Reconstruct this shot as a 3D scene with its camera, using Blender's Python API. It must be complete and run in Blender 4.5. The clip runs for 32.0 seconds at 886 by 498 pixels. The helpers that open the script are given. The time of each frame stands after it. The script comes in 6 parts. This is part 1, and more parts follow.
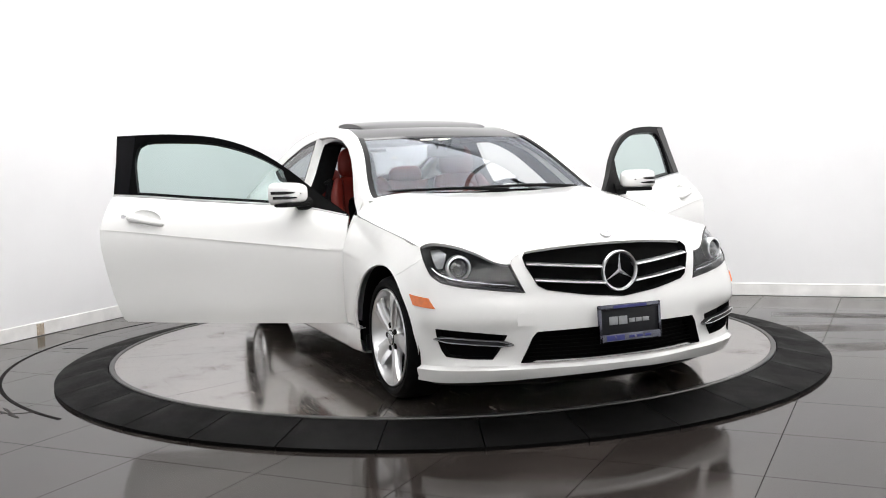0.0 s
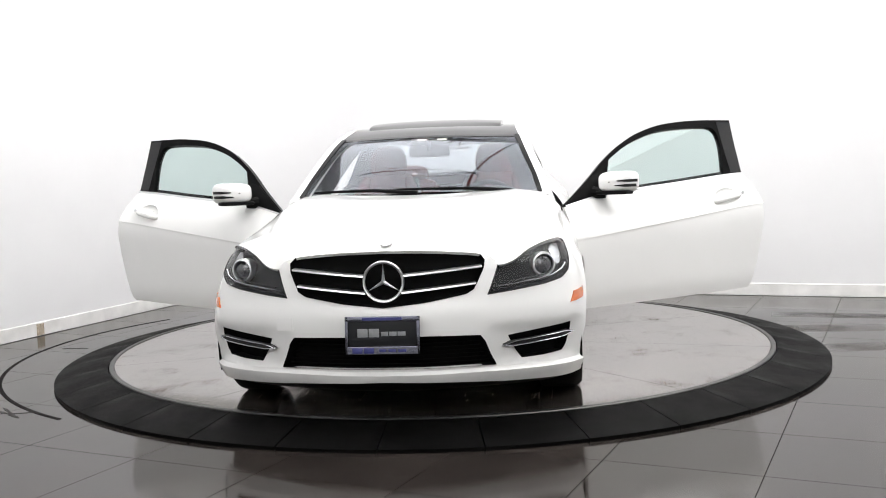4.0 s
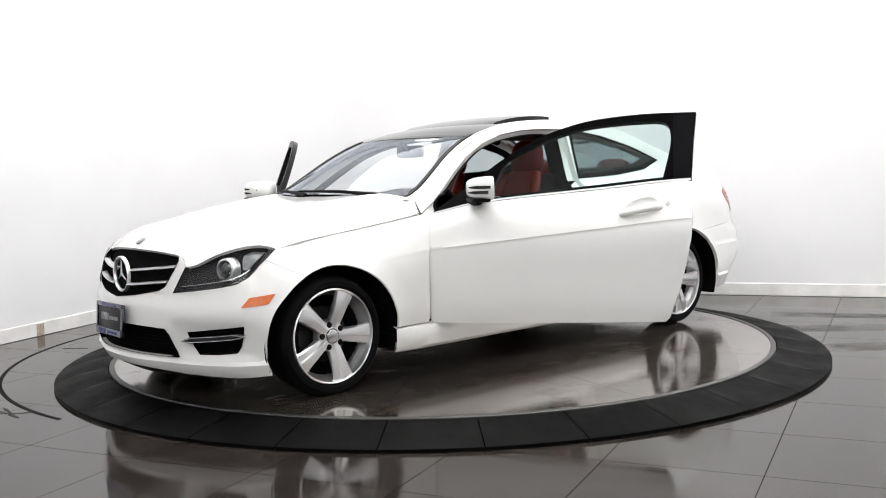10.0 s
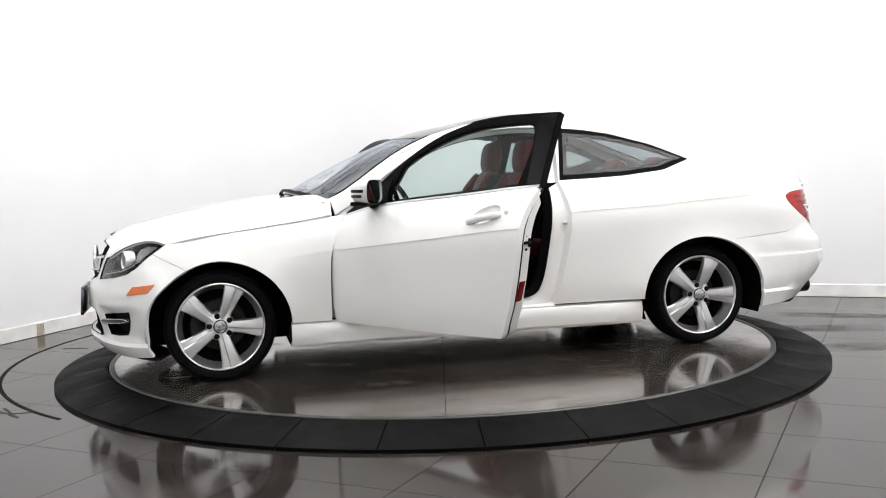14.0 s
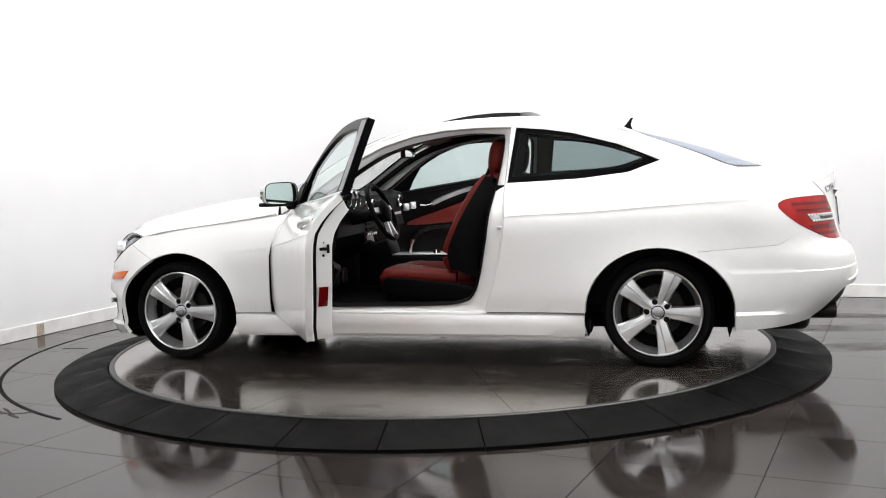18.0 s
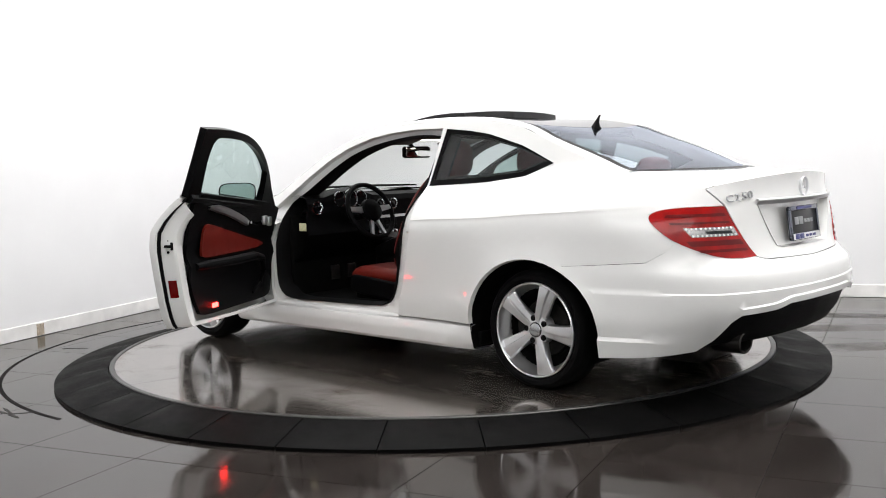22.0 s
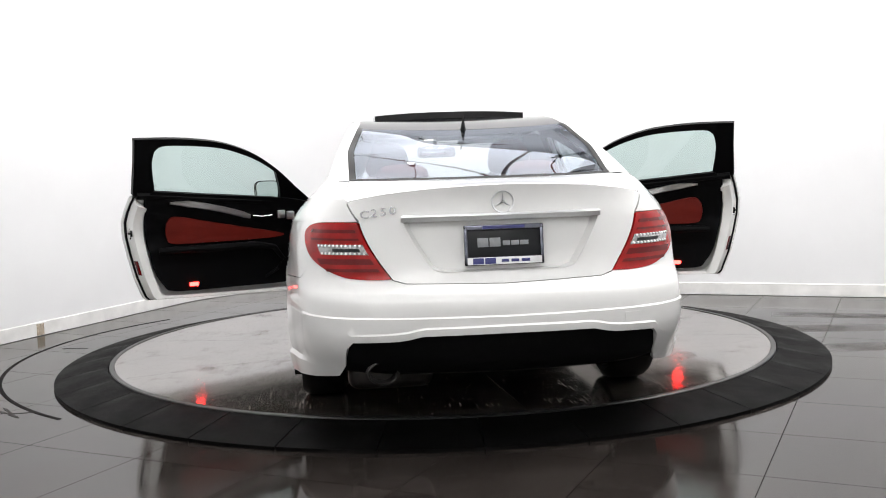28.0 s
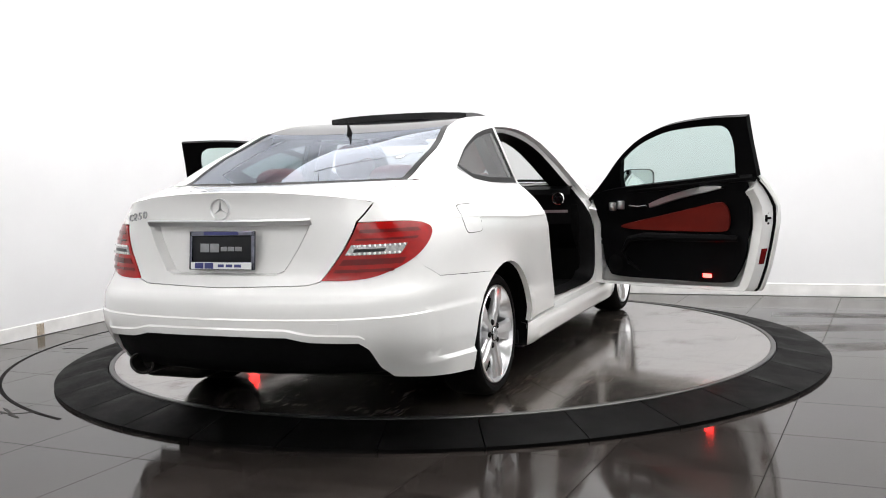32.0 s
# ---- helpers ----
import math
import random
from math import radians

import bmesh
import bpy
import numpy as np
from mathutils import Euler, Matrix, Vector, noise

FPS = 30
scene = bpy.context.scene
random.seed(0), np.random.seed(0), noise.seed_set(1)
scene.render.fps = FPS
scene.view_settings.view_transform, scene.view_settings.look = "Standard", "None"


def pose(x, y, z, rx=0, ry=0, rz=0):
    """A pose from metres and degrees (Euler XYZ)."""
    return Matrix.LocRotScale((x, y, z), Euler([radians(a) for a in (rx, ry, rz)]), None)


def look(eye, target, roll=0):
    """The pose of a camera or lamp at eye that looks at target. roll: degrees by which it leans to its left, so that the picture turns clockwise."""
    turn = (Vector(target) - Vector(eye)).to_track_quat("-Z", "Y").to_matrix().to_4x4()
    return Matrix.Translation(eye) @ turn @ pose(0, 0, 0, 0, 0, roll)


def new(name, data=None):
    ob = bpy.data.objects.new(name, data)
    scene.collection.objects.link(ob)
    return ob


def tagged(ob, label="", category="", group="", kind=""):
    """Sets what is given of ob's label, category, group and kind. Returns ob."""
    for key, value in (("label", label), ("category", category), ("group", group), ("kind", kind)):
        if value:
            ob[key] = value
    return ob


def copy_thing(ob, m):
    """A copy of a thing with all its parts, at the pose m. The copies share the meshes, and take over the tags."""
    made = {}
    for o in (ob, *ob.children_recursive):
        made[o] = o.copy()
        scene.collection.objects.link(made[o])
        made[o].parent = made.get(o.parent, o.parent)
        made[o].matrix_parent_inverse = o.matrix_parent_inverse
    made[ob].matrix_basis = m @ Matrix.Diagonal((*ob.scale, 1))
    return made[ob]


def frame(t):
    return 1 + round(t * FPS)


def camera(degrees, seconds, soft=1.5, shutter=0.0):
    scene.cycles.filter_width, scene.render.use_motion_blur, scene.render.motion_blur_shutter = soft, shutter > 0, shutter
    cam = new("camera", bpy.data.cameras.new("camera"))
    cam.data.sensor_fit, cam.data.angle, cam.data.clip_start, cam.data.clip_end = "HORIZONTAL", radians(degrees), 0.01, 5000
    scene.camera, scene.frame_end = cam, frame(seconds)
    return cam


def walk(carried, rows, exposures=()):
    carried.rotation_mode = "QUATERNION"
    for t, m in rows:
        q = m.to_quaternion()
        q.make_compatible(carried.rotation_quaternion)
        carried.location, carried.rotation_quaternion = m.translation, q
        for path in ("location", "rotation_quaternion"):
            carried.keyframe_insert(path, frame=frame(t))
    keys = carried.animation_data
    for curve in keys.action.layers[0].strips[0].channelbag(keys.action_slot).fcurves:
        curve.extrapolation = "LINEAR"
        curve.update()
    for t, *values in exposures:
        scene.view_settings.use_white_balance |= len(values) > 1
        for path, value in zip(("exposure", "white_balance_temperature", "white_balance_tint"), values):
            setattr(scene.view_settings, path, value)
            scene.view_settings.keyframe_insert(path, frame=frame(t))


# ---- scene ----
cam = camera(48.492, 32.0, soft=1.0)
EYE = Vector((0.0, -6.256, 1.160))
AIM = EYE + Vector((0.00349, 0.99654, -0.08302))
walk(cam, [(0.0, look(EYE, AIM, -1.8835)), (32.0, look(EYE, AIM, -1.8835))])

# ---- light and exposure ----
world = bpy.data.worlds.new("studio_world")
world.use_nodes = True
world.node_tree.nodes["Background"].inputs[0].default_value = (0.9, 0.95, 1.0, 1)
world.node_tree.nodes["Background"].inputs[1].default_value = 0.01
scene.world = world
LIGHT = 3.5
scene.view_settings.exposure = 0.0

DECK = 0.066          # height of the turntable's deck over the floor
RD, RR = 2.033, 2.331  # radii of the deck and of the ramp ring


# ---- materials ----
def mat(name, color, rough=0.5, metal=0.0, coat=0.0, spec=0.5, noise_scale=0.0, vary=0.0, bump=0.0, bump_scale=200.0, rough_vary=0.0, coat_rough=0.03, stretch=(1, 1, 1)):
    """A surface with colour variation at one scale and relief at another."""
    m = bpy.data.materials.new(name)
    m.use_nodes = True
    t = m.node_tree
    b = t.nodes["Principled BSDF"]
    b.inputs["Base Color"].default_value = (*color, 1)
    b.inputs["Roughness"].default_value = rough
    b.inputs["Metallic"].default_value = metal
    b.inputs["Coat Weight"].default_value = coat
    b.inputs["Coat Roughness"].default_value = coat_rough
    b.inputs["Specular IOR Level"].default_value = spec
    if noise_scale or bump:
        co = t.nodes.new("ShaderNodeTexCoord")
        mp = t.nodes.new("ShaderNodeMapping")
        mp.inputs["Scale"].default_value = stretch
        t.links.new(co.outputs["Object"], mp.inputs[0])
    if noise_scale:
        n = t.nodes.new("ShaderNodeTexNoise")
        n.inputs["Scale"].default_value = noise_scale
        n.inputs["Detail"].default_value = 6
        t.links.new(mp.outputs[0], n.inputs["Vector"])
        r = t.nodes.new("ShaderNodeMapRange")
        r.inputs[1].default_value, r.inputs[2].default_value = 0.3, 0.7
        r.inputs[3].default_value, r.inputs[4].default_value = 1 - vary, 1 + vary
        t.links.new(n.outputs[0], r.inputs[0])
        mix = t.nodes.new("ShaderNodeVectorMath")
        mix.operation = "SCALE"
        mix.inputs[0].default_value = color
        t.links.new(r.outputs[0], mix.inputs["Scale"])
        t.links.new(mix.outputs[0], b.inputs["Base Color"])
        if rough_vary:
            q = t.nodes.new("ShaderNodeMapRange")
            q.inputs[1].default_value, q.inputs[2].default_value = 0.3, 0.7
            q.inputs[3].default_value, q.inputs[4].default_value = max(rough - rough_vary, 0.02), rough + rough_vary
            t.links.new(n.outputs[0], q.inputs[0])
            t.links.new(q.outputs[0], b.inputs["Roughness"])
    if bump:
        n2 = t.nodes.new("ShaderNodeTexNoise")
        n2.inputs["Scale"].default_value = bump_scale
        n2.inputs["Detail"].default_value = 3
        t.links.new(mp.outputs[0], n2.inputs["Vector"])
        bp = t.nodes.new("ShaderNodeBump")
        bp.inputs["Strength"].default_value = bump
        bp.inputs["Distance"].default_value = 0.002
        t.links.new(n2.outputs[0], bp.inputs["Height"])
        t.links.new(bp.outputs[0], b.inputs["Normal"])
    return m


def glass(name, tint, ior=1.5, sheen=(1, 1, 1)):
    """Thin clear sheet: tinted see-through with a mirror gloss that grows to grazing."""
    m = bpy.data.materials.new(name)
    m.use_nodes = True
    t = m.node_tree
    t.nodes.clear()
    o = t.nodes.new("ShaderNodeOutputMaterial")
    tr = t.nodes.new("ShaderNodeBsdfTransparent")
    tr.inputs[0].default_value = (*tint, 1)
    gl = t.nodes.new("ShaderNodeBsdfGlossy")
    gl.inputs["Roughness"].default_value = 0.01
    gl.inputs[0].default_value = (*sheen, 1)
    lw = t.nodes.new("ShaderNodeLayerWeight")
    lw.inputs[0].default_value = 0.5
    pw = t.nodes.new("ShaderNodeMath")
    pw.operation = "POWER"
    pw.inputs[1].default_value = 5.0
    fr = t.nodes.new("ShaderNodeMapRange")
    fr.inputs[3].default_value, fr.inputs[4].default_value = 1.5 * ((ior - 1) / (ior + 1)) ** 2, 0.9
    mx = t.nodes.new("ShaderNodeMixShader")
    t.links.new(lw.outputs["Facing"], pw.inputs[0])
    t.links.new(pw.outputs[0], fr.inputs[0])
    t.links.new(fr.outputs[0], mx.inputs[0])
    t.links.new(tr.outputs[0], mx.inputs[1])
    t.links.new(gl.outputs[0], mx.inputs[2])
    t.links.new(mx.outputs[0], o.inputs[0])
    return m


def glow(name, color, strength):
    m = bpy.data.materials.new(name)
    m.use_nodes = True
    b = m.node_tree.nodes["Principled BSDF"]
    b.inputs["Base Color"].default_value = (*color, 1)
    b.inputs["Emission Color"].default_value = (*color, 1)
    b.inputs["Emission Strength"].default_value = strength
    return m


PAINT = mat("white_car_paint", (0.74, 0.74, 0.73), 0.35, coat=1.0, noise_scale=3.0, vary=0.015, bump=0.02, bump_scale=900)
WHITE_WALL = mat("white_wall_paint", (0.75, 0.75, 0.76), 0.75, noise_scale=1.3, vary=0.03, bump=0.15, bump_scale=120)
GREY_WALL = mat("pale_wall_paint", (0.83, 0.83, 0.83), 0.8, noise_scale=1.3, vary=0.04, bump=0.15, bump_scale=120)
DIRTY_BASE = mat("scuffed_white_baseboard", (0.72, 0.71, 0.70), 0.65, noise_scale=7.0, vary=0.10, bump=0.1)
BLACK_GLOSS = mat("gloss_black", (0.003, 0.003, 0.004), 0.08, spec=0.35, noise_scale=20, vary=0.2)
FRAME_BLACK = mat("satin_black_frame", (0.0022, 0.0022, 0.0025), 0.28, spec=0.045, noise_scale=30, vary=0.2)
BLACK_PLASTIC = mat("black_plastic", (0.0035, 0.0035, 0.0038), 0.5, spec=0.07, noise_scale=30, vary=0.2, bump=0.2, bump_scale=700)
DARK_LINER = mat("dark_liner", (0.003, 0.003, 0.003), 0.95, spec=0.05, noise_scale=20, vary=0.3)
RUBBER = mat("tyre_rubber", (0.0035, 0.0035, 0.0038), 0.62, spec=0.06, noise_scale=25, vary=0.25, bump=0.2, bump_scale=300)
RAMP = mat("black_ramp_rubber", (0.0032, 0.0031, 0.0031), 0.5, spec=0.03, noise_scale=5, vary=0.4, bump=0.35, bump_scale=420, rough_vary=0.1)
SATIN = mat("satin_chrome", (0.74, 0.75, 0.76), 0.32, metal=1.0, noise_scale=15, vary=0.04)
CHROME = mat("chrome", (0.78, 0.79, 0.80), 0.06, metal=1.0, noise_scale=15, vary=0.03)
ALLOY = mat("silver_alloy", (0.66, 0.665, 0.675), 0.28, metal=0.9, coat=0.3, noise_scale=8, vary=0.04)
STEEL = mat("brake_steel", (0.10, 0.098, 0.096), 0.4, metal=1.0, noise_scale=40, vary=0.15)
BRAKE_IRON = mat("dark_brake_iron", (0.022, 0.021, 0.020), 0.5, metal=0.6, spec=0.2, noise_scale=40, vary=0.3)
RED_LEATHER = mat("red_leather", (0.105, 0.0095, 0.006), 0.42, spec=0.15, noise_scale=9, vary=0.14, bump=0.35, bump_scale=260)
BLACK_LEATHER = mat("black_leather", (0.0028, 0.0028, 0.0032), 0.45, spec=0.045, noise_scale=9, vary=0.2, bump=0.3, bump_scale=260)
ORANGE = mat("orange_lens", (0.62, 0.13, 0.012), 0.2, coat=0.8, noise_scale=60, vary=0.12, bump=0.3, bump_scale=90)
RED_LENS = mat("red_lens", (0.31, 0.003, 0.003), 0.14, spec=0.25, coat=0.15, noise_scale=14, vary=0.3)
RED_DARK = mat("dark_red_lens", (0.125, 0.0015, 0.002), 0.2, spec=0.25, coat=0.1, noise_scale=14, vary=0.2)
CLEAR_LENS = mat("clear_lamp_lens", (0.38, 0.38, 0.375), 0.12, metal=0.6, coat=1.0, noise_scale=90, vary=0.4, bump=0.5, bump_scale=70)
LAMP_DARK = mat("smoked_lamp_inside", (0.017, 0.0175, 0.019), 0.35, metal=0.2, spec=0.25, noise_scale=20, vary=0.2)
LAMP_SILVER = mat("lamp_reflector", (0.5, 0.51, 0.53), 0.16, metal=1.0, noise_scale=30, vary=0.15)
BADGE = mat("badge_chrome", (0.40, 0.405, 0.415), 0.14, metal=1.0, noise_scale=60, vary=0.1)
LAMP_GREY = mat("grey_lamp_bowl", (0.12, 0.122, 0.128), 0.2, metal=0.9, noise_scale=30, vary=0.2)
PLATE_DARK = mat("dark_plate", (0.008, 0.009, 0.011), 0.3, spec=0.25, noise_scale=12, vary=0.2)
PLATE_GREY = mat("grey_print", (0.24, 0.25, 0.26), 0.4, noise_scale=40, vary=0.1)
PLATE_BLUE = mat("blue_print", (0.03, 0.035, 0.16), 0.35, noise_scale=40, vary=0.1)
STICKER = mat("pale_sticker", (0.72, 0.70, 0.45), 0.5, noise_scale=60, vary=0.1)
HEADLINER = mat("grey_headliner", (0.10, 0.095, 0.09), 0.9, noise_scale=60, vary=0.1, bump=0.2)
FRAME_METAL = mat("plate_frame_metal", (0.14, 0.145, 0.18), 0.15, metal=1.0, noise_scale=40, vary=0.2)
DOT_WHITE = mat("white_lamp_dot", (0.8, 0.8, 0.8), 0.15, coat=0.5, noise_scale=80, vary=0.1)
PROJECTOR = mat("projector_glass", (0.03, 0.032, 0.036), 0.05, spec=0.9, coat=0.5, noise_scale=60, vary=0.3)
SCREW = mat("zinc_screw", (0.5, 0.49, 0.47), 0.35, metal=1.0, noise_scale=90, vary=0.2)
SIDE_GLASS = glass("tinted_side_glass", (0.60, 0.72, 0.70), 1.42)
FRONT_GLASS = glass("tinted_windscreen_glass", (0.82, 0.84, 0.83), 1.46, (0.86, 0.91, 1.0))
REAR_GLASS = glass("tinted_rear_glass", (0.62, 0.66, 0.70), 1.50, (0.82, 0.88, 1.0))
QUARTER_GLASS = glass("tinted_quarter_glass", (0.50, 0.57, 0.57), 1.4)
LENS_GLASS = glass("clear_headlamp_cover", (0.90, 0.91, 0.92), 1.30)
RED_GLOW = glow("red_door_light", (1.0, 0.017, 0.014), 34.0)
LIGHT_PANEL = glow("light_panel", (1.0, 0.99, 0.98), LIGHT)


# ---- mesh tools ----
class Shape:
    """Vertices and faces that grow piece by piece."""

    def __init__(self):
        self.v, self.f = [], []

    def add(self, v, f, flip=False):
        n = len(self.v)
        self.v += [tuple(map(float, p)) for p in v]
        self.f += [tuple(n + i for i in (reversed(q) if flip else q)) for q in f]
        return self

    def box(self, c, size, bevel=0.0, turn=None, seg=2):
        bm = bmesh.new()
        bmesh.ops.create_cube(bm, size=1)
        bmesh.ops.scale(bm, vec=size, verts=bm.verts)
        if bevel:
            bmesh.ops.bevel(bm, geom=bm.edges[:], offset=bevel, segments=seg, affect="EDGES", profile=0.5)
        m = Matrix.Translation(c) @ (turn.to_4x4() if turn else Matrix())
        bm.verts.index_update()
        self.add([m @ v.co for v in bm.verts], [[v.index for v in f.verts] for f in bm.faces])
        bm.free()
        return self

    def grid(self, rows, flip=False, close_u=False, close_v=False):
        h, w = len(rows), len(rows[0])
        f = []
        for i in range(h if close_v else h - 1):
            for j in range(w if close_u else w - 1):
                a, b = i * w + j, i * w + (j + 1) % w
                c, d = ((i + 1) % h) * w + (j + 1) % w, ((i + 1) % h) * w + j
                f.append((a, b, c, d))
        return self.add([p for r in rows for p in r], f, flip)

    def lathe(self, prof, m=None, n=48, flip=False):
        """prof: (radius, along) pairs turned about the local y axis."""
        m = m or Matrix()
        rows = []
        for r, y in prof:
            rows.append([m @ Vector((r * math.cos(2 * math.pi * k / n), y, r * math.sin(2 * math.pi * k / n))) for k in range(n)])
        return self.grid(rows, flip, close_u=True)

    def tube(self, pts, r, n=8, caps=True, close=False):
        P = [Vector(p) for p in pts]
        rows = []
        for i, p in enumerate(P):
            a = P[i - 1] if (i or close) else p
            b = P[(i + 1) % len(P)] if (i < len(P) - 1 or close) else p
            d = (b - a).normalized()
            u = d.cross(Vector((0, 0, 1)))
            u = u.normalized() if u.length > 1e-3 else Vector((1, 0, 0))
            w = d.cross(u)
            rad = r[i] if isinstance(r, (list, tuple)) else r
            rows.append([p + (u * math.cos(2 * math.pi * k / n) + w * math.sin(2 * math.pi * k / n)) * rad for k in range(n)])
        base = len(self.v)
        self.grid(rows, close_u=True, close_v=close)
        if caps and not close:
            self.f.append(tuple(base + k for k in range(n)))
            self.f.append(tuple(base + (len(P) - 1) * n + k for k in reversed(range(n))))
        return self

    def sheet(self, v, f, normals, th):
        """A sheet with thickness: the outer face, the inner face and the rim."""
        n = len(v)
        inner = [np.array(p) - np.array(q) * th for p, q in zip(v, normals)]
        edges = {}
        for q in f:
            for a, b in zip(q, (*q[1:], q[0])):
                edges[(a, b)] = 1
        rim = [(b, a, a + n, b + n) for a, b in edges if (b, a) not in edges]
        return self.add(list(v) + inner, list(f) + [tuple(i + n for i in reversed(q)) for q in f] + rim)


def part(name, shape, material, parent=None, label="", sharp=35.0, smooth=True):
    me = bpy.data.meshes.new(name)
    me.from_pydata(shape.v, [], shape.f)
    me.validate()
    if smooth:
        me.polygons.foreach_set("use_smooth", [True] * len(me.polygons))
        me.set_sharp_from_angle(angle=radians(sharp))
    me.materials.append(material)
    ob = new(name, me)
    if parent:
        ob.parent = parent
    if label:
        ob["label"] = label
    return ob


def mirrored(shape):
    s = Shape()
    s.v = [(x, -y, z) for x, y, z in shape.v]
    s.f = [tuple(reversed(q)) for q in shape.f]
    return s


def inside(q, poly):
    """Which of the points lie in the closed outline."""
    q = np.atleast_2d(np.array(q, float))
    hit = np.zeros(len(q), bool)
    for (x1, y1), (x2, y2) in zip(poly, np.roll(poly, -1, axis=0)):
        if y1 != y2:
            hit ^= ((y1 > q[:, 1]) != (y2 > q[:, 1])) & (q[:, 0] < (x2 - x1) * (q[:, 1] - y1) / (y2 - y1) + x1)
    return hit


def even(poly, step):
    """The same closed outline with corners kept and long sides split."""
    out = []
    for a, b in zip(poly, np.roll(poly, -1, axis=0)):
        n = max(1, int(math.ceil(np.hypot(*(b - a)) / step)))
        out += [a + (b - a) * k / n for k in range(n)]
    return np.array(out)


def fill(outline, holes=(), step=0.05, lines=()):
    """Points and triangles that fill a flat outline with holes."""
    from mathutils.geometry import delaunay_2d_cdt
    loops = [even(np.array(o, float), step * 0.6) for o in (outline, *holes)]
    pts, edges = [], []
    for l in loops:
        n = len(pts)
        pts += [tuple(p) for p in l]
        edges += [(n + i, n + (i + 1) % len(l)) for i in range(len(l))]
    def free(c, gap):
        c = np.array(c, float).reshape(-1, 2)
        ok = inside(c, loops[0])
        for h in loops[1:]:
            ok &= ~inside(c, h)
        old = np.array(pts)
        return [tuple(q) for q in c[ok] if np.hypot(old[:, 0] - q[0], old[:, 1] - q[1]).min() > gap]

    if len(lines):
        pts += free(lines, 0.004)
    lo, hi = loops[0].min(0), loops[0].max(0)
    net = [(x, y) for i, x in enumerate(np.arange(lo[0] + step / 2, hi[0], step)) for y in np.arange(lo[1] + step / 2 * (1 + i % 2), hi[1], step)]
    pts += free(net, step * 0.45) if net else []
    co, _, faces, *_ = delaunay_2d_cdt([Vector(p) for p in pts], edges, [], 0, 1e-6)
    co = [np.array(c) for c in co]
    mid = np.array([sum(co[i] for i in q) / len(q) for q in faces])
    ok = inside(mid, loops[0])
    for h in loops[1:]:
        ok &= ~inside(mid, h)
    keep = [tuple(q) for q, k in zip(faces, ok) if k]
    return co, keep


def skin(shape, outline, place, holes=(), th=0.02, step=0.05, flip=False, lines=()):
    """Fills an outline and lays it on a surface: place(u, v) gives the point. th: thickness inwards."""
    co, f = fill(outline, holes, step, lines)
    v = [np.array(place(*c), float) for c in co]
    if flip:
        f = [tuple(reversed(q)) for q in f]
    nor = [np.zeros(3) for _ in v]
    for q in f:
        n = np.cross(v[q[1]] - v[q[0]], v[q[2]] - v[q[0]])
        for i in q:
            nor[i] = nor[i] + n
    nor = [n / (np.linalg.norm(n) + 1e-12) for n in nor]
    return shape.sheet(v, f, nor, th) if th else shape.add(v, f)



def crom(pts, n=8, closed=False):
    """A smooth curve through the given points."""
    P = [np.array(p, float) for p in pts]
    m, out = len(P), []
    for i in range(m if closed else m - 1):
        if closed:
            a, b, c, d = P[i - 1], P[i], P[(i + 1) % m], P[(i + 2) % m]
        else:
            a, b, c, d = P[max(i - 1, 0)], P[i], P[i + 1], P[min(i + 2, m - 1)]
        for k in range(n):
            t = k / n
            out.append(0.5 * (2 * b + (c - a) * t + (2 * a - 5 * b + 4 * c - d) * t * t + (3 * b - a - 3 * c + d) * t ** 3))
    if not closed:
        out.append(P[-1])
    return np.array(out)


def table(*pairs):
    """A smooth function of one number through (x, value) pairs in rising x."""
    c = crom(pairs, 6)
    xs = np.maximum.accumulate(c[:, 0])
    return lambda x: float(np.interp(x, xs, c[:, 1]))


# half outline of the body seen from above, from the nose along the left side to the tail
HALF = crom([(2.115, 0), (2.10, 0.2), (2.03, 0.46), (1.95, 0.66), (1.87, 0.785), (1.79, 0.842), (1.66, 0.868), (1.4, 0.88),
             (0.9, 0.878), (0.3, 0.872), (-0.4, 0.876), (-1.0, 0.885), (-1.45, 0.888), (-1.75, 0.87), (-2.0, 0.825),
             (-2.17, 0.75), (-2.28, 0.62), (-2.345, 0.45), (-2.385, 0.22), (-2.40, 0)], 12)
ARC = np.concatenate([[0], np.cumsum(np.hypot(*np.diff(HALF, axis=0).T))])
SEND = float(ARC[-1])
_order = np.argsort(HALF[:, 0])


def sx(x):
    """Place along the outline for a place along the car's side."""
    return float(np.interp(x, HALF[_order, 0], ARC[_order]))


def fy(y):
    """Place along the outline at the nose, for a distance from the middle."""
    return float(np.interp(y, HALF[:90, 1], ARC[:90]))


def ry(y):
    """Place along the outline at the tail, for a distance from the middle."""
    return float(np.interp(y, HALF[:150:-1, 1], ARC[:150:-1]))


belt = table((-2.5, 0.955), (-2.3, 0.955), (-2.15, 0.962), (-2.0, 0.985), (-1.85, 1.018), (-1.7, 1.035), (-1.4, 1.042), (-1.2, 1.025), (-0.95, 1.005), (-0.5, 0.990), (-0.1, 0.955), (0.33, 0.920), (0.57, 0.893), (0.78, 0.848),
             (1.14, 0.806), (1.43, 0.772), (1.66, 0.74), (2.0, 0.715), (2.3, 0.71))
tuck = table((-2.5, 0.90), (-2.1, 0.86), (-1.7, 0.80), (-1.2, 0.785), (-0.5, 0.80), (0.33, 0.845), (0.75, 0.875), (1.4, 0.885), (1.7, 0.90), (2.0, 0.95), (2.3, 0.97))
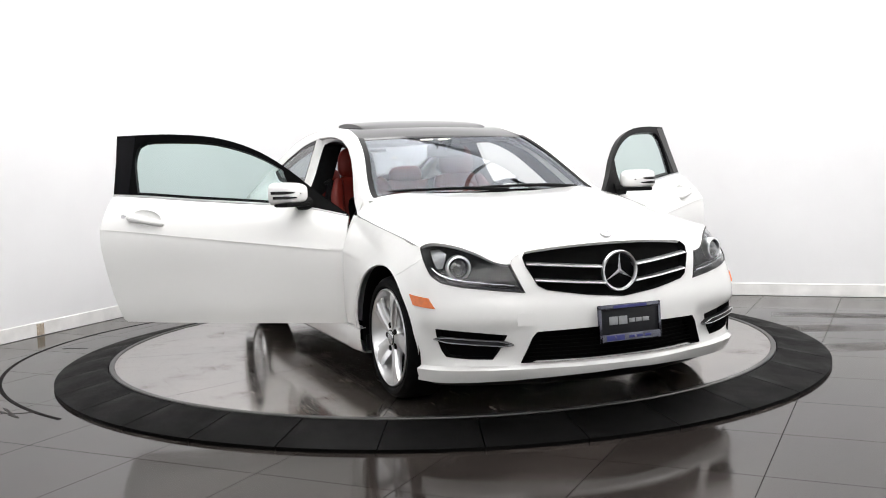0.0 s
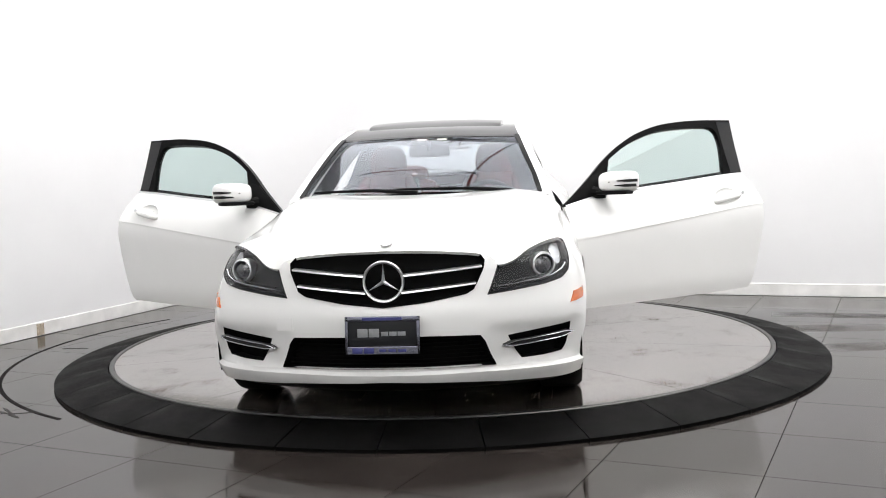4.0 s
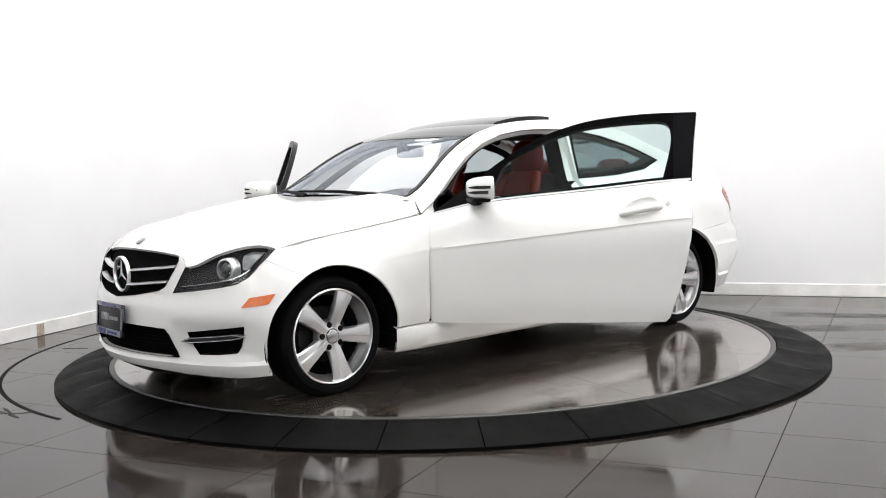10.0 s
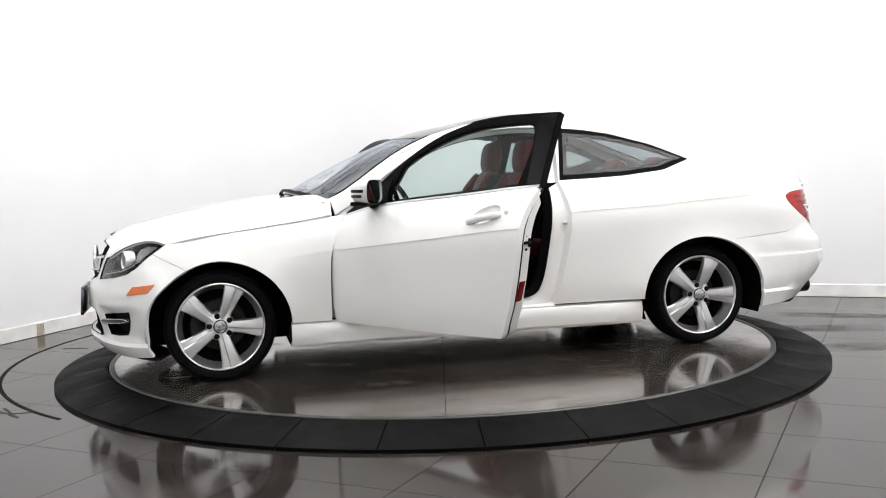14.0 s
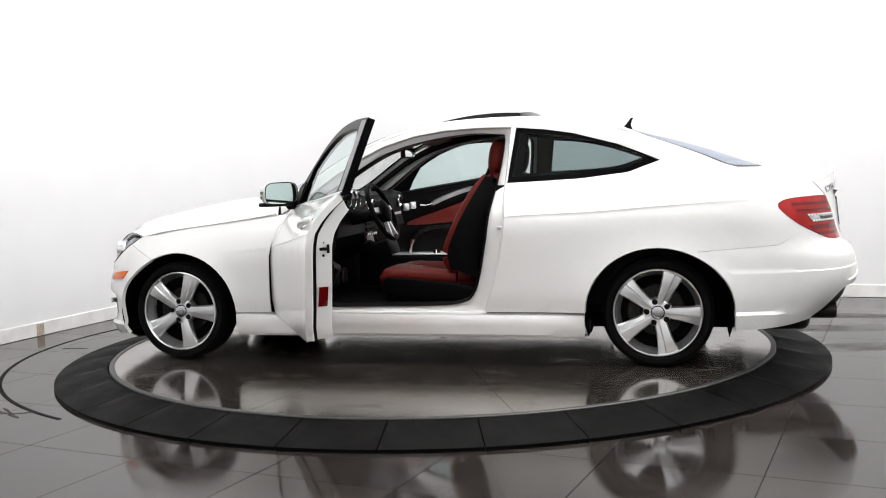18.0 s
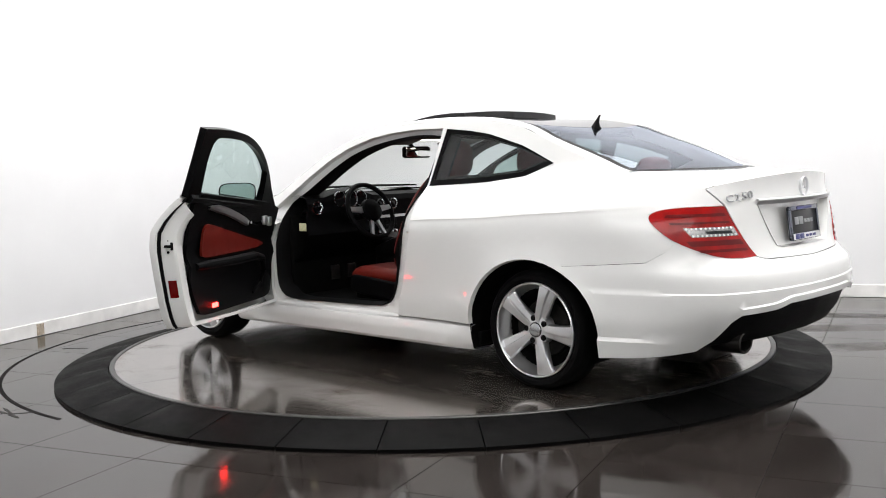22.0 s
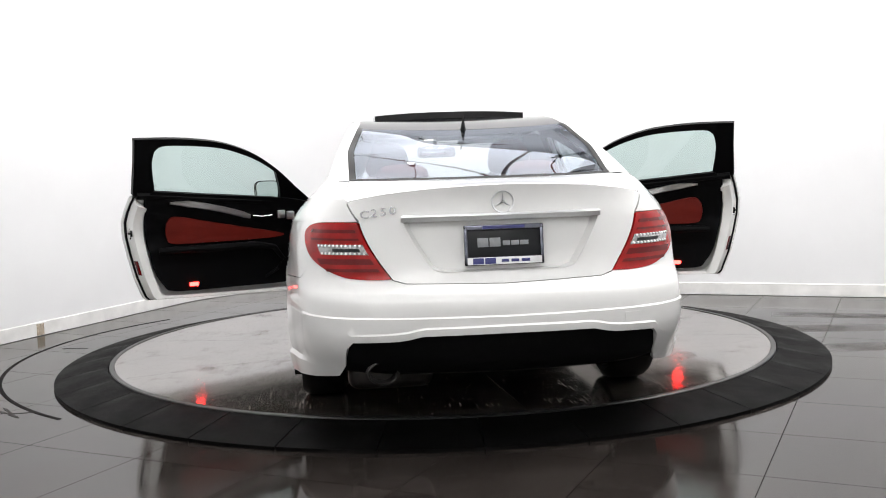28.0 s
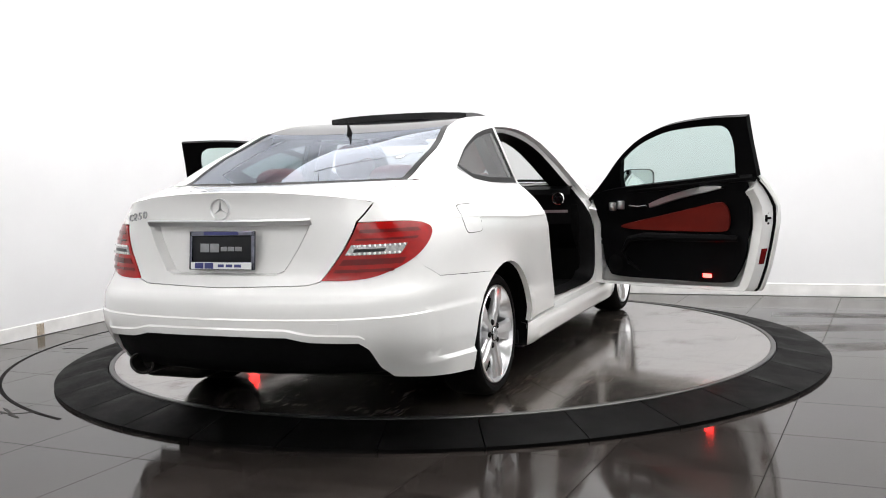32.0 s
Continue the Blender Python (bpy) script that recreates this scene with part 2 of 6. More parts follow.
lean_f = table((0.0, -0.07), (0.13, -0.05), (0.2, -0.01), (0.3, 0.0), (0.45, 0.0), (0.53, -0.02), (0.6, -0.035), (0.68, -0.06), (0.74, -0.11), (0.85, -0.22))
lean_r = table((0.0, 0.06), (0.2, 0.0), (0.32, -0.045), (0.42, -0.06), (0.52, -0.066), (0.575, -0.058), (0.60, -0.04), (0.625, -0.012), (0.655, 0.010), (0.72, 0.026), (0.85, 0.036), (0.95, 0.042), (1.05, 0.06))
low_in = table((0.0, 0.055), (0.15, 0.034), (0.25, 0.019), (0.31, 0.010), (0.35, 0.003), (0.38, 0.0), (0.5, 0.0), (1.2, 0.0))


crease = table((-2.2, 0.895), (-1.97, 0.885), (-1.43, 0.858), (-1.05, 0.834), (-0.57, 0.815), (-0.06, 0.759), (0.76, 0.668), (1.2, 0.63))


def wrap(s, z, out=0.0):
    """The body's lower surface: place along the outline and height to a point; out: metres proud of it."""
    k = abs(s)
    x, y = np.interp(k, ARC, HALF[:, 0]), np.interp(k, ARC, HALF[:, 1])
    e = 0.01
    tx = np.interp(min(k + e, SEND), ARC, HALF[:, 0]) - np.interp(max(k - e, 0), ARC, HALF[:, 0])
    ty = np.interp(min(k + e, SEND), ARC, HALF[:, 1]) - np.interp(max(k - e, 0), ARC, HALF[:, 1])
    h = math.hypot(tx, ty)
    nx, ny = ty / h, -tx / h
    wf = min(max((x - 1.25) / 0.6, 0), 1)
    wr = min(max((-1.5 - x) / 0.7, 0), 1)
    wf, wr = wf * wf * (3 - 2 * wf), wr * wr * (3 - 2 * wr)
    d = max(belt(x) - z, 0) / 0.27
    g = (1 - d) ** 2.1 if d < 1 else 0.0
    yy = y * (1 - (1 - tuck(x)) * g) - low_in(z) * min(1, y / 0.5)
    # sharp crease along the side under the belt
    if -2.1 < x < 1.1:
        zc = crease(x)
        yy += 0.0058 * min(1, (x + 2.1) / 0.4, (1.1 - x) / 0.5) * (math.exp(-(zc - z) / 0.008) if z < zc else math.exp(-(z - zc) / 0.045))
    p = np.array([x + lean_f(z) * wf + lean_r(z) * wr + nx * out, yy + ny * out, z])
    if s < 0:
        p[1] = -p[1]
    return p


def xs(s):
    return float(np.interp(abs(s), ARC, HALF[:, 0]))


def rwrap(q, z, out=0.0):
    """The same surface reckoned from the middle of the tail: q below zero lies on the left."""
    return wrap(SEND + q, z, out) if q <= 0 else wrap(-(SEND - q), z, out)


def crease_lines(x0, x1, sgn=1):
    """Points beside the side crease, so that it stays sharp."""
    return [(sgn * sx(x), crease(x) + d) for x in np.arange(x1, x0, 0.03) for d in (-0.035, -0.019, -0.010, -0.0045, 0.0, 0.012, 0.035)]


def waist(x):
    return float(np.interp(sx(x), ARC, HALF[:, 1])) * tuck(x)


def upper(x, z, out=0.0):
    """The glasshouse side over the belt."""
    return np.array([x, waist(x) - 0.385 * (z - belt(x)) + out, z])


def side(s, z, out=0.0):
    """Lower body and glasshouse in one."""
    x = xs(s)
    if z <= belt(x) or x < -1.81:
        return wrap(s, z, out)
    p = upper(x, z, out)
    return p if s >= 0 else p * [1, -1, 1]


rail = table((-2.0, 0.990), (-1.9, 1.011), (-1.80, 1.030), (-1.73, 1.052), (-1.645, 1.091), (-1.5, 1.150), (-1.352, 1.205), (-1.23, 1.257), (-1.15, 1.285), (-0.895, 1.334), (-0.538, 1.352), (-0.198, 1.338), (0.016, 1.300),
             (0.2, 1.246), (0.388, 1.156), (0.60, 1.018), (0.684, 0.965), (0.76, 0.928))


def rail_width(x):
    """Width of the painted rail between the side and the glass."""
    return 0.055 if x > -1.3 else max(0.055, upper(x, rail(x))[1] - 0.598)


def tail_q(y, z):
    """Place along the tail at which the surface lies y metres left of the middle."""
    q = np.linspace(-1.0, -0.2, 801)
    return float(q[np.argmin([abs(rwrap(a, z)[1] - y) for a in q])])


LIP_END, LIGHT_TOP, LIGHT_LOW = tail_q(0.615, 0.962), tail_q(0.576, 0.884), tail_q(0.452, 0.656)
# top edge of the quarter panel from the glass corner round to the boot lip
# outline of the rear light from its inner top corner round the outside to its inner foot
LIGHT_RIM = crom([(LIGHT_TOP, 0.881), (-0.72, 0.882), (-0.83, 0.880), (-0.915, 0.872), (-0.958, 0.858), (-0.970, 0.840), (-0.950, 0.812), (-0.905, 0.774), (-0.845, 0.735), (-0.757, 0.694), (-0.657, 0.662), (-0.55, 0.653), (LIGHT_LOW, 0.655)], 4).tolist()
SPLIT = 32
SHOULDER = [(a - SEND, b) for a, b in crom([(sx(-1.80), 1.030), (sx(-1.90), 1.012), (sx(-2.02), 0.984), (4.97, 0.963), (SEND + LIP_END - 0.006, 0.958)], 4)]

car = new("car")
tagged(car, "white two-door coupe, both doors open, red leather seats, silver wheels", "car")


def arch(s0, a, b, rx=0.376, rz=0.350, n=16):
    """Points of a wheel opening's edge, from angle a to angle b (0 is ahead)."""
    return [(s0 - rx * math.cos(radians(a + (b - a) * k / n)), 0.293 + rz * math.sin(radians(a + (b - a) * k / n))) for k in range(n + 1)]


SF, SR = sx(1.385), sx(-1.385)


def haunch(s, z):
    """How far the panels swell round the rear wheel."""
    d = math.hypot((abs(s) - SR) / 0.378, (z - 0.293) / 0.350)
    if d < 0.9:
        return 0.0
    a, b = max(0, 1 - abs(d - 1) / 0.25), max(0, 1 - abs(d - 1) / 0.62)
    return 0.012 * a * a + 0.013 * b * b * (3 - 2 * b)


# ---- front bumper with its openings ----
GRILLE = [(0.0, 0.502), (0.18, 0.520), (0.357, 0.548), (0.395, 0.568), (0.447, 0.655), (0.457, 0.69), (0.438, 0.713)]
nose = [(a, b) for a, b in GRILLE]
half = nose + [(0.50, 0.69), (0.512, 0.662), (0.452, 0.540), (0.58, 0.553), (0.73, 0.571), (0.823, 0.589), (0.880, 0.620), (0.950, 0.69)]
half += arch(SF, 62, 0) + [(0.970, 0.20), (0.965, 0.155), (0.827, 0.150), (0.551, 0.157), (0.25, 0.172), (0.0, 0.18)]
outline = half + [(-a, b) for a, b in half[-2:0:-1]]
outline = outline[::-1]
INTAKE = [(0.0, 0.240), (-0.30, 0.238), (-0.505, 0.237), (-0.47, 0.29), (-0.44, 0.345), (-0.415, 0.372), (-0.2, 0.378), (0.0, 0.38), (0.2, 0.378), (0.415, 0.372),
          (0.44, 0.345), (0.47, 0.29), (0.505, 0.237), (0.30, 0.238)]
VENT = [(0.545, 0.360), (0.70, 0.378), (0.866, 0.395), (0.862, 0.345), (0.850, 0.295), (0.832, 0.268), (0.73, 0.258), (0.625, 0.254), (0.585, 0.30)]
RVENT = [(-a, b) for a, b in VENT]


def bump_front(s, z):
    """Bumper face: a scooped field round the vents and a lip proud at the bottom."""
    k = abs(s)
    o = 0.018 * min(max((0.226 - z) / 0.014, 0), 1) * (0.7 + 0.3 * min(max((k - 0.46) / 0.06, 0), 1))
    if 0.43 < k < 0.97 and 0.22 < z < 0.41:
        o -= 0.022 * (1 - ((k - 0.70) / 0.27) ** 4) * (1 - ((z - 0.315) / 0.095) ** 4)
    d = math.hypot((k - SF) / 0.376, (z - 0.293) / 0.350)
    o += 0.012 * max(0, 1 - abs(d - 1) / 0.22) ** 2
    return wrap(s, z, o)


front_bumper = part("front_bumper", skin(Shape(), outline, bump_front, [INTAKE, VENT, RVENT], 0.02, 0.024, lines=[(s, z) for s in np.arange(-0.94, 0.95, 0.02) for z in (0.2113, 0.2191, 0.2267)]), PAINT, car)


def recess(shape, loop, place, depth, mid):
    """Walls that go in from an opening's edge, and its back."""
    l = even(np.array(loop, float), 0.04)
    c = l.mean(0)
    rows = [[place(*p, 0.004) for p in l], [place(*(c + (p - c) * 0.97), -depth) for p in l]]
    shape.grid(rows, close_u=True)
    return skin(shape, c + (l - c) * 0.97, lambda a, b: place(a, b, -depth), th=0, step=mid)


GL = GRILLE + [(0.30, 0.727), (0.0, 0.737)]
grille_loop = GL + [(-a, b) for a, b in GL[-2:0:-1]]
part("grille", recess(Shape(), grille_loop, wrap, 0.032, 0.06), DARK_LINER, front_bumper, "black grille opening")
part("lower_intake", recess(Shape(), INTAKE, wrap, 0.06, 0.06), DARK_LINER, front_bumper, "black lower air intake")
for z0 in np.arange(0.255, 0.375, 0.017):
    m = Shape()
    w = 0.49 - (z0 - 0.24) * 0.6
    m.tube([wrap(w * k / 8, z0, -0.035) for k in range(-8, 9)], 0.003, 6)
    part("mesh_bar", m, DARK_LINER, front_bumper)
for z0, w in ((0.662, 0.44), (0.592, 0.405)):
    for sgn in (1, -1):
        m = Shape()
        rows = []
        for k in range(15):
            s = sgn * (0.080 + (w - 0.080) * k / 14)
            zz = z0 - 0.028 * (1 - k / 14)
            rows.append([wrap(s, zz - 0.007, -0.012), wrap(s, zz - 0.003, 0.005), wrap(s, zz + 0.004, 0.004), wrap(s, zz + 0.008, -0.02)])
        m.grid(rows, flip=sgn < 0, close_u=True)
        part("grille_slat", m, SATIN, front_bumper, "chrome grille slat")


def emblem(r, thick, m):
    """A plain ring with three tapered rays."""
    s = Shape()
    s.lathe([(r - thick * 1.2, 0), (r - thick * 0.9, 0.008), (r - thick * 0.3, 0.010), (r, 0.004), (r, -0.008), (r - thick, -0.008), (r - thick * 1.2, 0)], m, 48)
    for k in range(3):
        a = math.pi / 2 + k * 2 * math.pi / 3
        d, n = Vector((math.cos(a), 0, math.sin(a))), Vector((-math.sin(a), 0, math.cos(a)))
        w = r * 0.105
        v = [d * (r - thick * 0.8), n * w - d * w * 0.6, -n * w - d * w * 0.6, Vector((0, 0.009, 0))]
        s.add([m @ p for p in v], [(0, 1, 3), (0, 3, 2), (1, 2, 3)])
        s.add([m @ p for p in v], [(3, 1, 0), (2, 3, 0), (3, 2, 1)])
    return s


FACE_FRONT = Matrix(((0, 1, 0), (1, 0, 0), (0, 0, 1))).to_4x4()
FACE_REAR = Matrix(((0, -1, 0), (1, 0, 0), (0, 0, 1))).to_4x4()
part("grille_emblem", emblem(0.091, 0.011, Matrix.Translation((2.074, 0, 0.612)) @ FACE_FRONT), SATIN, front_bumper, "round chrome three-ray emblem")
for sgn in (1, -1):
    lp = [(sgn * a, b) for a, b in VENT]
    part("side_vent", recess(Shape(), lp if sgn > 0 else lp[::-1], lambda a, b, o=0.0: wrap(a, b, o - 0.02), 0.05, 0.06), BLACK_PLASTIC, front_bumper, "black side vent")
    m = Shape()
    rows = []
    for k in range(13):
        s = sgn * (0.525 + 0.345 * k / 12)
        zz = 0.318 + 0.032 * k / 12
        t = 0.013 if 0 < k < 12 else 0.003
        rows.append([wrap(s, zz - t, -0.02), wrap(s, zz - t * 0.4, 0.004), wrap(s, zz + t * 0.8, 0.002), wrap(s, zz + t, -0.022)])
    m.grid(rows, flip=sgn < 0, close_u=True)
    blade = part("vent_blade", m, LAMP_DARK, front_bumper, "dark vent blade with chrome edges")
    for dz in (-0.010, 0.011):
        part("blade_edge", Shape().tube([wrap(sgn * (0.525 + 0.345 * k / 12), 0.318 + 0.032 * k / 12 + dz * min(1, k / 2, (12 - k) / 2), 0.003) for k in range(13)], [0.002] + [0.003] * 11 + [0.002], 6), LAMP_SILVER, blade)
    mk = [(sgn * a, b) for a, b in [(0.853, 0.482), (0.975, 0.492), (1.004, 0.538), (0.882, 0.527)]]
    part("side_marker", skin(Shape(), mk if sgn > 0 else mk[::-1], lambda a, b: wrap(a, b, 0.006), th=0.01, step=0.03), ORANGE, front_bumper, "orange side marker lens")
# tow-eye cover seam
part("tow_cover", skin(Shape(), [(-0.50, 0.40), (-0.42, 0.40), (-0.42, 0.455), (-0.50, 0.455)], lambda a, b: wrap(a, b, 0.002), th=0.004, step=0.03), PAINT, front_bumper)
# black apron under the bumper
ap = Shape()
rows = [[wrap(s, z, o) for s in np.linspace(-0.95, 0.95, 41)] for z, o in ((0.182, -0.006), (0.15, -0.02), (0.12, -0.06), (0.12, -0.30))]
ap.grid(rows, flip=True)
part("front_apron", ap, BLACK_PLASTIC, front_bumper, "black plastic apron edge")

# ---- headlights ----
HEAD = [(0.455, 0.541), (0.58, 0.556), (0.73, 0.574), (0.823, 0.592), (0.878, 0.623), (0.944, 0.69), (0.982, 0.734), (0.90, 0.752), (0.854, 0.755), (0.765, 0.744),
        (0.677, 0.716), (0.587, 0.673), (0.515, 0.660)]
for sgn in (1, -1):
    lp = [(sgn * a, b) for a, b in HEAD]
    lp = lp if sgn > 0 else lp[::-1]
    lamp = part("headlight", recess(Shape(), lp, wrap, 0.05, 0.04), LAMP_DARK, car, "dark clear-covered headlight with round projector")
    for (s0, z0, r) in ((0.755, 0.652, 0.052),):
        c = wrap(sgn * s0, z0, -0.036)
        d = Vector((0.93, sgn * 0.30, 0.05)).normalized()
        m = Matrix.Translation(c) @ d.to_track_quat("Y", "Z").to_matrix().to_4x4()
        part("projector_ring", Shape().lathe([(r * 0.80, 0.02), (r * 0.86, 0.032), (r, 0.030), (r * 1.06, 0.01), (r * 1.06, -0.02)], m, 32), SATIN, lamp)
        part("projector_lens", Shape().lathe([(0.0001, 0.034), (r * 0.4, 0.031), (r * 0.68, 0.022), (r * 0.80, 0.006)], m, 32), PROJECTOR, lamp)
    m = Shape()
    m.tube([wrap(sgn * a, b, -0.006) for a, b in ((0.50, 0.572), (0.60, 0.582), (0.70, 0.594), (0.78, 0.606), (0.84, 0.626), (0.88, 0.65))], 0.004, 8)
    part("lamp_trim", m, LAMP_SILVER, lamp, "chrome light strip")
    for k in range(15):
        u = 0.52 + 0.24 * k / 14
        z0 = float(np.interp(u, [0.50, 0.60, 0.70, 0.78], [0.583, 0.593, 0.605, 0.617]))
        part("light_dash", Shape().tube([wrap(sgn * u, z0, -0.014), wrap(sgn * (u + 0.010), z0 + 0.001, -0.014)], 0.0035, 6), LAMP_GREY, lamp)
    m = Shape()
    rf = [(0.835, 0.650), (0.865, 0.648), (0.92, 0.70), (0.935, 0.722), (0.86, 0.728), (0.82, 0.71)]
    rf = [(sgn * a, b) for a, b in rf]
    part("corner_reflector", skin(m, rf if sgn > 0 else rf[::-1], lambda a, b: wrap(a, b, -0.03), th=0.006, step=0.03), mat("dull_reflector", (0.38, 0.385, 0.395), 0.3, metal=0.9, noise_scale=40, vary=0.2), lamp)
    cv = part("lamp_cover", skin(Shape(), lp, lambda a, b: wrap(a, b, -0.001), th=0, step=0.04), LENS_GLASS, lamp, "clear lamp cover")
    cv.visible_shadow = False

# ---- bonnet ----
hood_mid = table((0.6, 0.965), (0.8, 0.962), (0.95, 0.952), (1.25, 0.924), (1.55, 0.882), (1.8, 0.830), (1.9, 0.806), (1.96, 0.786), (2.0, 0.762), (2.02, 0.745), (2.1, 0.68))


def bonnet(x, y, out=0.0):
    k = abs(y)
    zc, ze = hood_mid(x), belt(x) + 0.002
    z = zc - (zc - ze) * min((k / 0.785) ** (3.0 + 8.0 * min(max((1.6 - x) / 0.8, 0), 1) ** 1.5), 1.2)
    xf = float(np.interp(k, HALF[:90, 1], HALF[:90, 0]))
    z -= 0.05 * max(0, 1 - (xf - x) / 0.16) ** 2 * (0.3 + k)
    # soft ridges that run back from the grille's ends
    z += 0.006 * math.exp(-((k - 0.40 - (2 - x) * 0.10) / 0.06) ** 2)
    # the front edge meets the grille's and the headlights' tops
    d2 = [(x - b[0]) ** 2 + (k - b[1]) ** 2 for b in HOOD_EDGE]
    j = int(np.argmin(d2))
    z += HOOD_LIFT[j] * math.exp(-d2[j] / 0.0081)
    return np.array([x, y, z + out])


HOOD_EDGE = [wrap(a, b) for a, b in crom([(0.0, 0.738), (0.20, 0.733), (0.36, 0.722), (0.44, 0.712), (0.50, 0.690), (0.515, 0.664), (0.587, 0.677), (0.677, 0.720), (0.765, 0.748), (0.854, 0.759), (0.92, 0.753), (0.982, 0.738)], 6)]
HOOD_LIFT = [0.0] * len(HOOD_EDGE)
HOOD_LIFT = [float(p[2] - bonnet(p[0], p[1])[2]) for p in HOOD_EDGE]
hh = [(float(p[0]), float(p[1])) for p in HOOD_EDGE[::2]] + [ (1.43, 0.786), (1.14, 0.786), (0.83, 0.782),
      (0.772, 0.78), (0.775, 0.70), (0.875, 0.45), (0.93, 0.22), (0.945, 0.0)]
hood = part("bonnet", skin(Shape(), hh + [(a, -b) for a, b in hh[-2:0:-1]], bonnet, th=0.014, step=0.07), PAINT, car)
part("bonnet_badge", Shape().lathe([(0.0001, 0.006), (0.020, 0.006), (0.027, 0.004), (0.027, -0.004)], Matrix.Translation(bonnet(1.965, 0)) @ pose(0, 0, 0, 62, 0, -90), 24), BADGE, hood, "small round chrome badge")

# ---- front wings ----
for sgn in (1, -1):
    w = [(0.9515, 0.6915)] + arch(SF, 62.2, 180) + [(SF + 0.374, 0.291), (sx(0.796), 0.291), (sx(0.797), 0.45), (sx(0.792), 0.62), (sx(0.775), 0.69), (sx(0.757), 0.735), (sx(0.732), 0.79), (sx(0.702), 0.852)]
    w += [(sx(x), belt(x) - 0.001) for x in (0.86, 1.0, 1.14, 1.3, 1.43, 1.55, 1.64)] + [(0.988, 0.739)]
    w = [(sgn * a, b) for a, b in w]

    def wing(s, z):
        # the lip of the wheel opening stands a little proud
        d = math.hypot((abs(s) - SF) / 0.376, (z - 0.293) / 0.350)
        return wrap(s, z, 0.012 * max(0, 1 - (d - 1) / 0.22) ** 2 if d > 0.9 else 0.012)
    part("front_wing", skin(Shape(), w if sgn > 0 else w[::-1], wing, th=0.010, step=0.05, lines=crease_lines(1.05, 0.78, sgn)), PAINT, car)

# ---- body side: quarter panel, pillars and roof rail in one ----
door_rear = [(-0.472, 0.300), (-0.521, 0.46), (-0.555, 0.60), (-0.577, 0.716), (-0.584, 0.816), (-0.568, 0.985), (-0.586, 1.306)]
QWIN = [(-0.576, 0.994), (-0.80, 1.000), (-0.987, 1.008), (-1.234, 1.034), (-1.405, 1.095), (-1.29, 1.145), (-1.176, 1.191), (-0.93, 1.260), (-0.78, 1.285), (-0.615, 1.302)]
OPEN_OUT = [(0.745, 0.845), (0.745, 0.70), (0.742, 0.50), (0.74, 0.34), (0.70, 0.290), (0.3, 0.288), (-0.2, 0.288), (-0.462, 0.290), (-0.474, 0.300), (-0.519, 0.46), (-0.553, 0.60), (-0.575, 0.716),
            (-0.582, 0.816), (-0.566, 0.985), (-0.584, 1.306), (-0.50, 1.312), (-0.37, 1.309), (-0.2, 1.300), (-0.02, 1.275), (0.159, 1.222), (0.303, 1.152), (0.432, 1.068), (0.53, 0.995), (0.64, 0.915)]
OPEN_IN = [(0.605, 0.88), (0.624, 0.745), (0.624, 0.46), (0.588, 0.36), (0.50, 0.322), (0.25, 0.320), (-0.20, 0.328), (-0.335, 0.346), (-0.39, 0.385), (-0.425, 0.47), (-0.452, 0.60), (-0.472, 0.72),
           (-0.487, 0.826), (-0.512, 0.985), (-0.545, 1.235), (-0.50, 1.268), (-0.36, 1.278), (-0.2, 1.265), (-0.02, 1.235), (0.15, 1.182), (0.28, 1.112), (0.395, 1.034), (0.48, 0.972), (0.57, 0.918)]
OPEN_IN = crom(OPEN_IN, 3, closed=True)
OPEN_OUT = np.array([np.array(p) * (1 - k / 3) + np.array(q) * k / 3 for p, q in zip(OPEN_OUT, OPEN_OUT[1:] + OPEN_OUT[:1]) for k in range(3)])
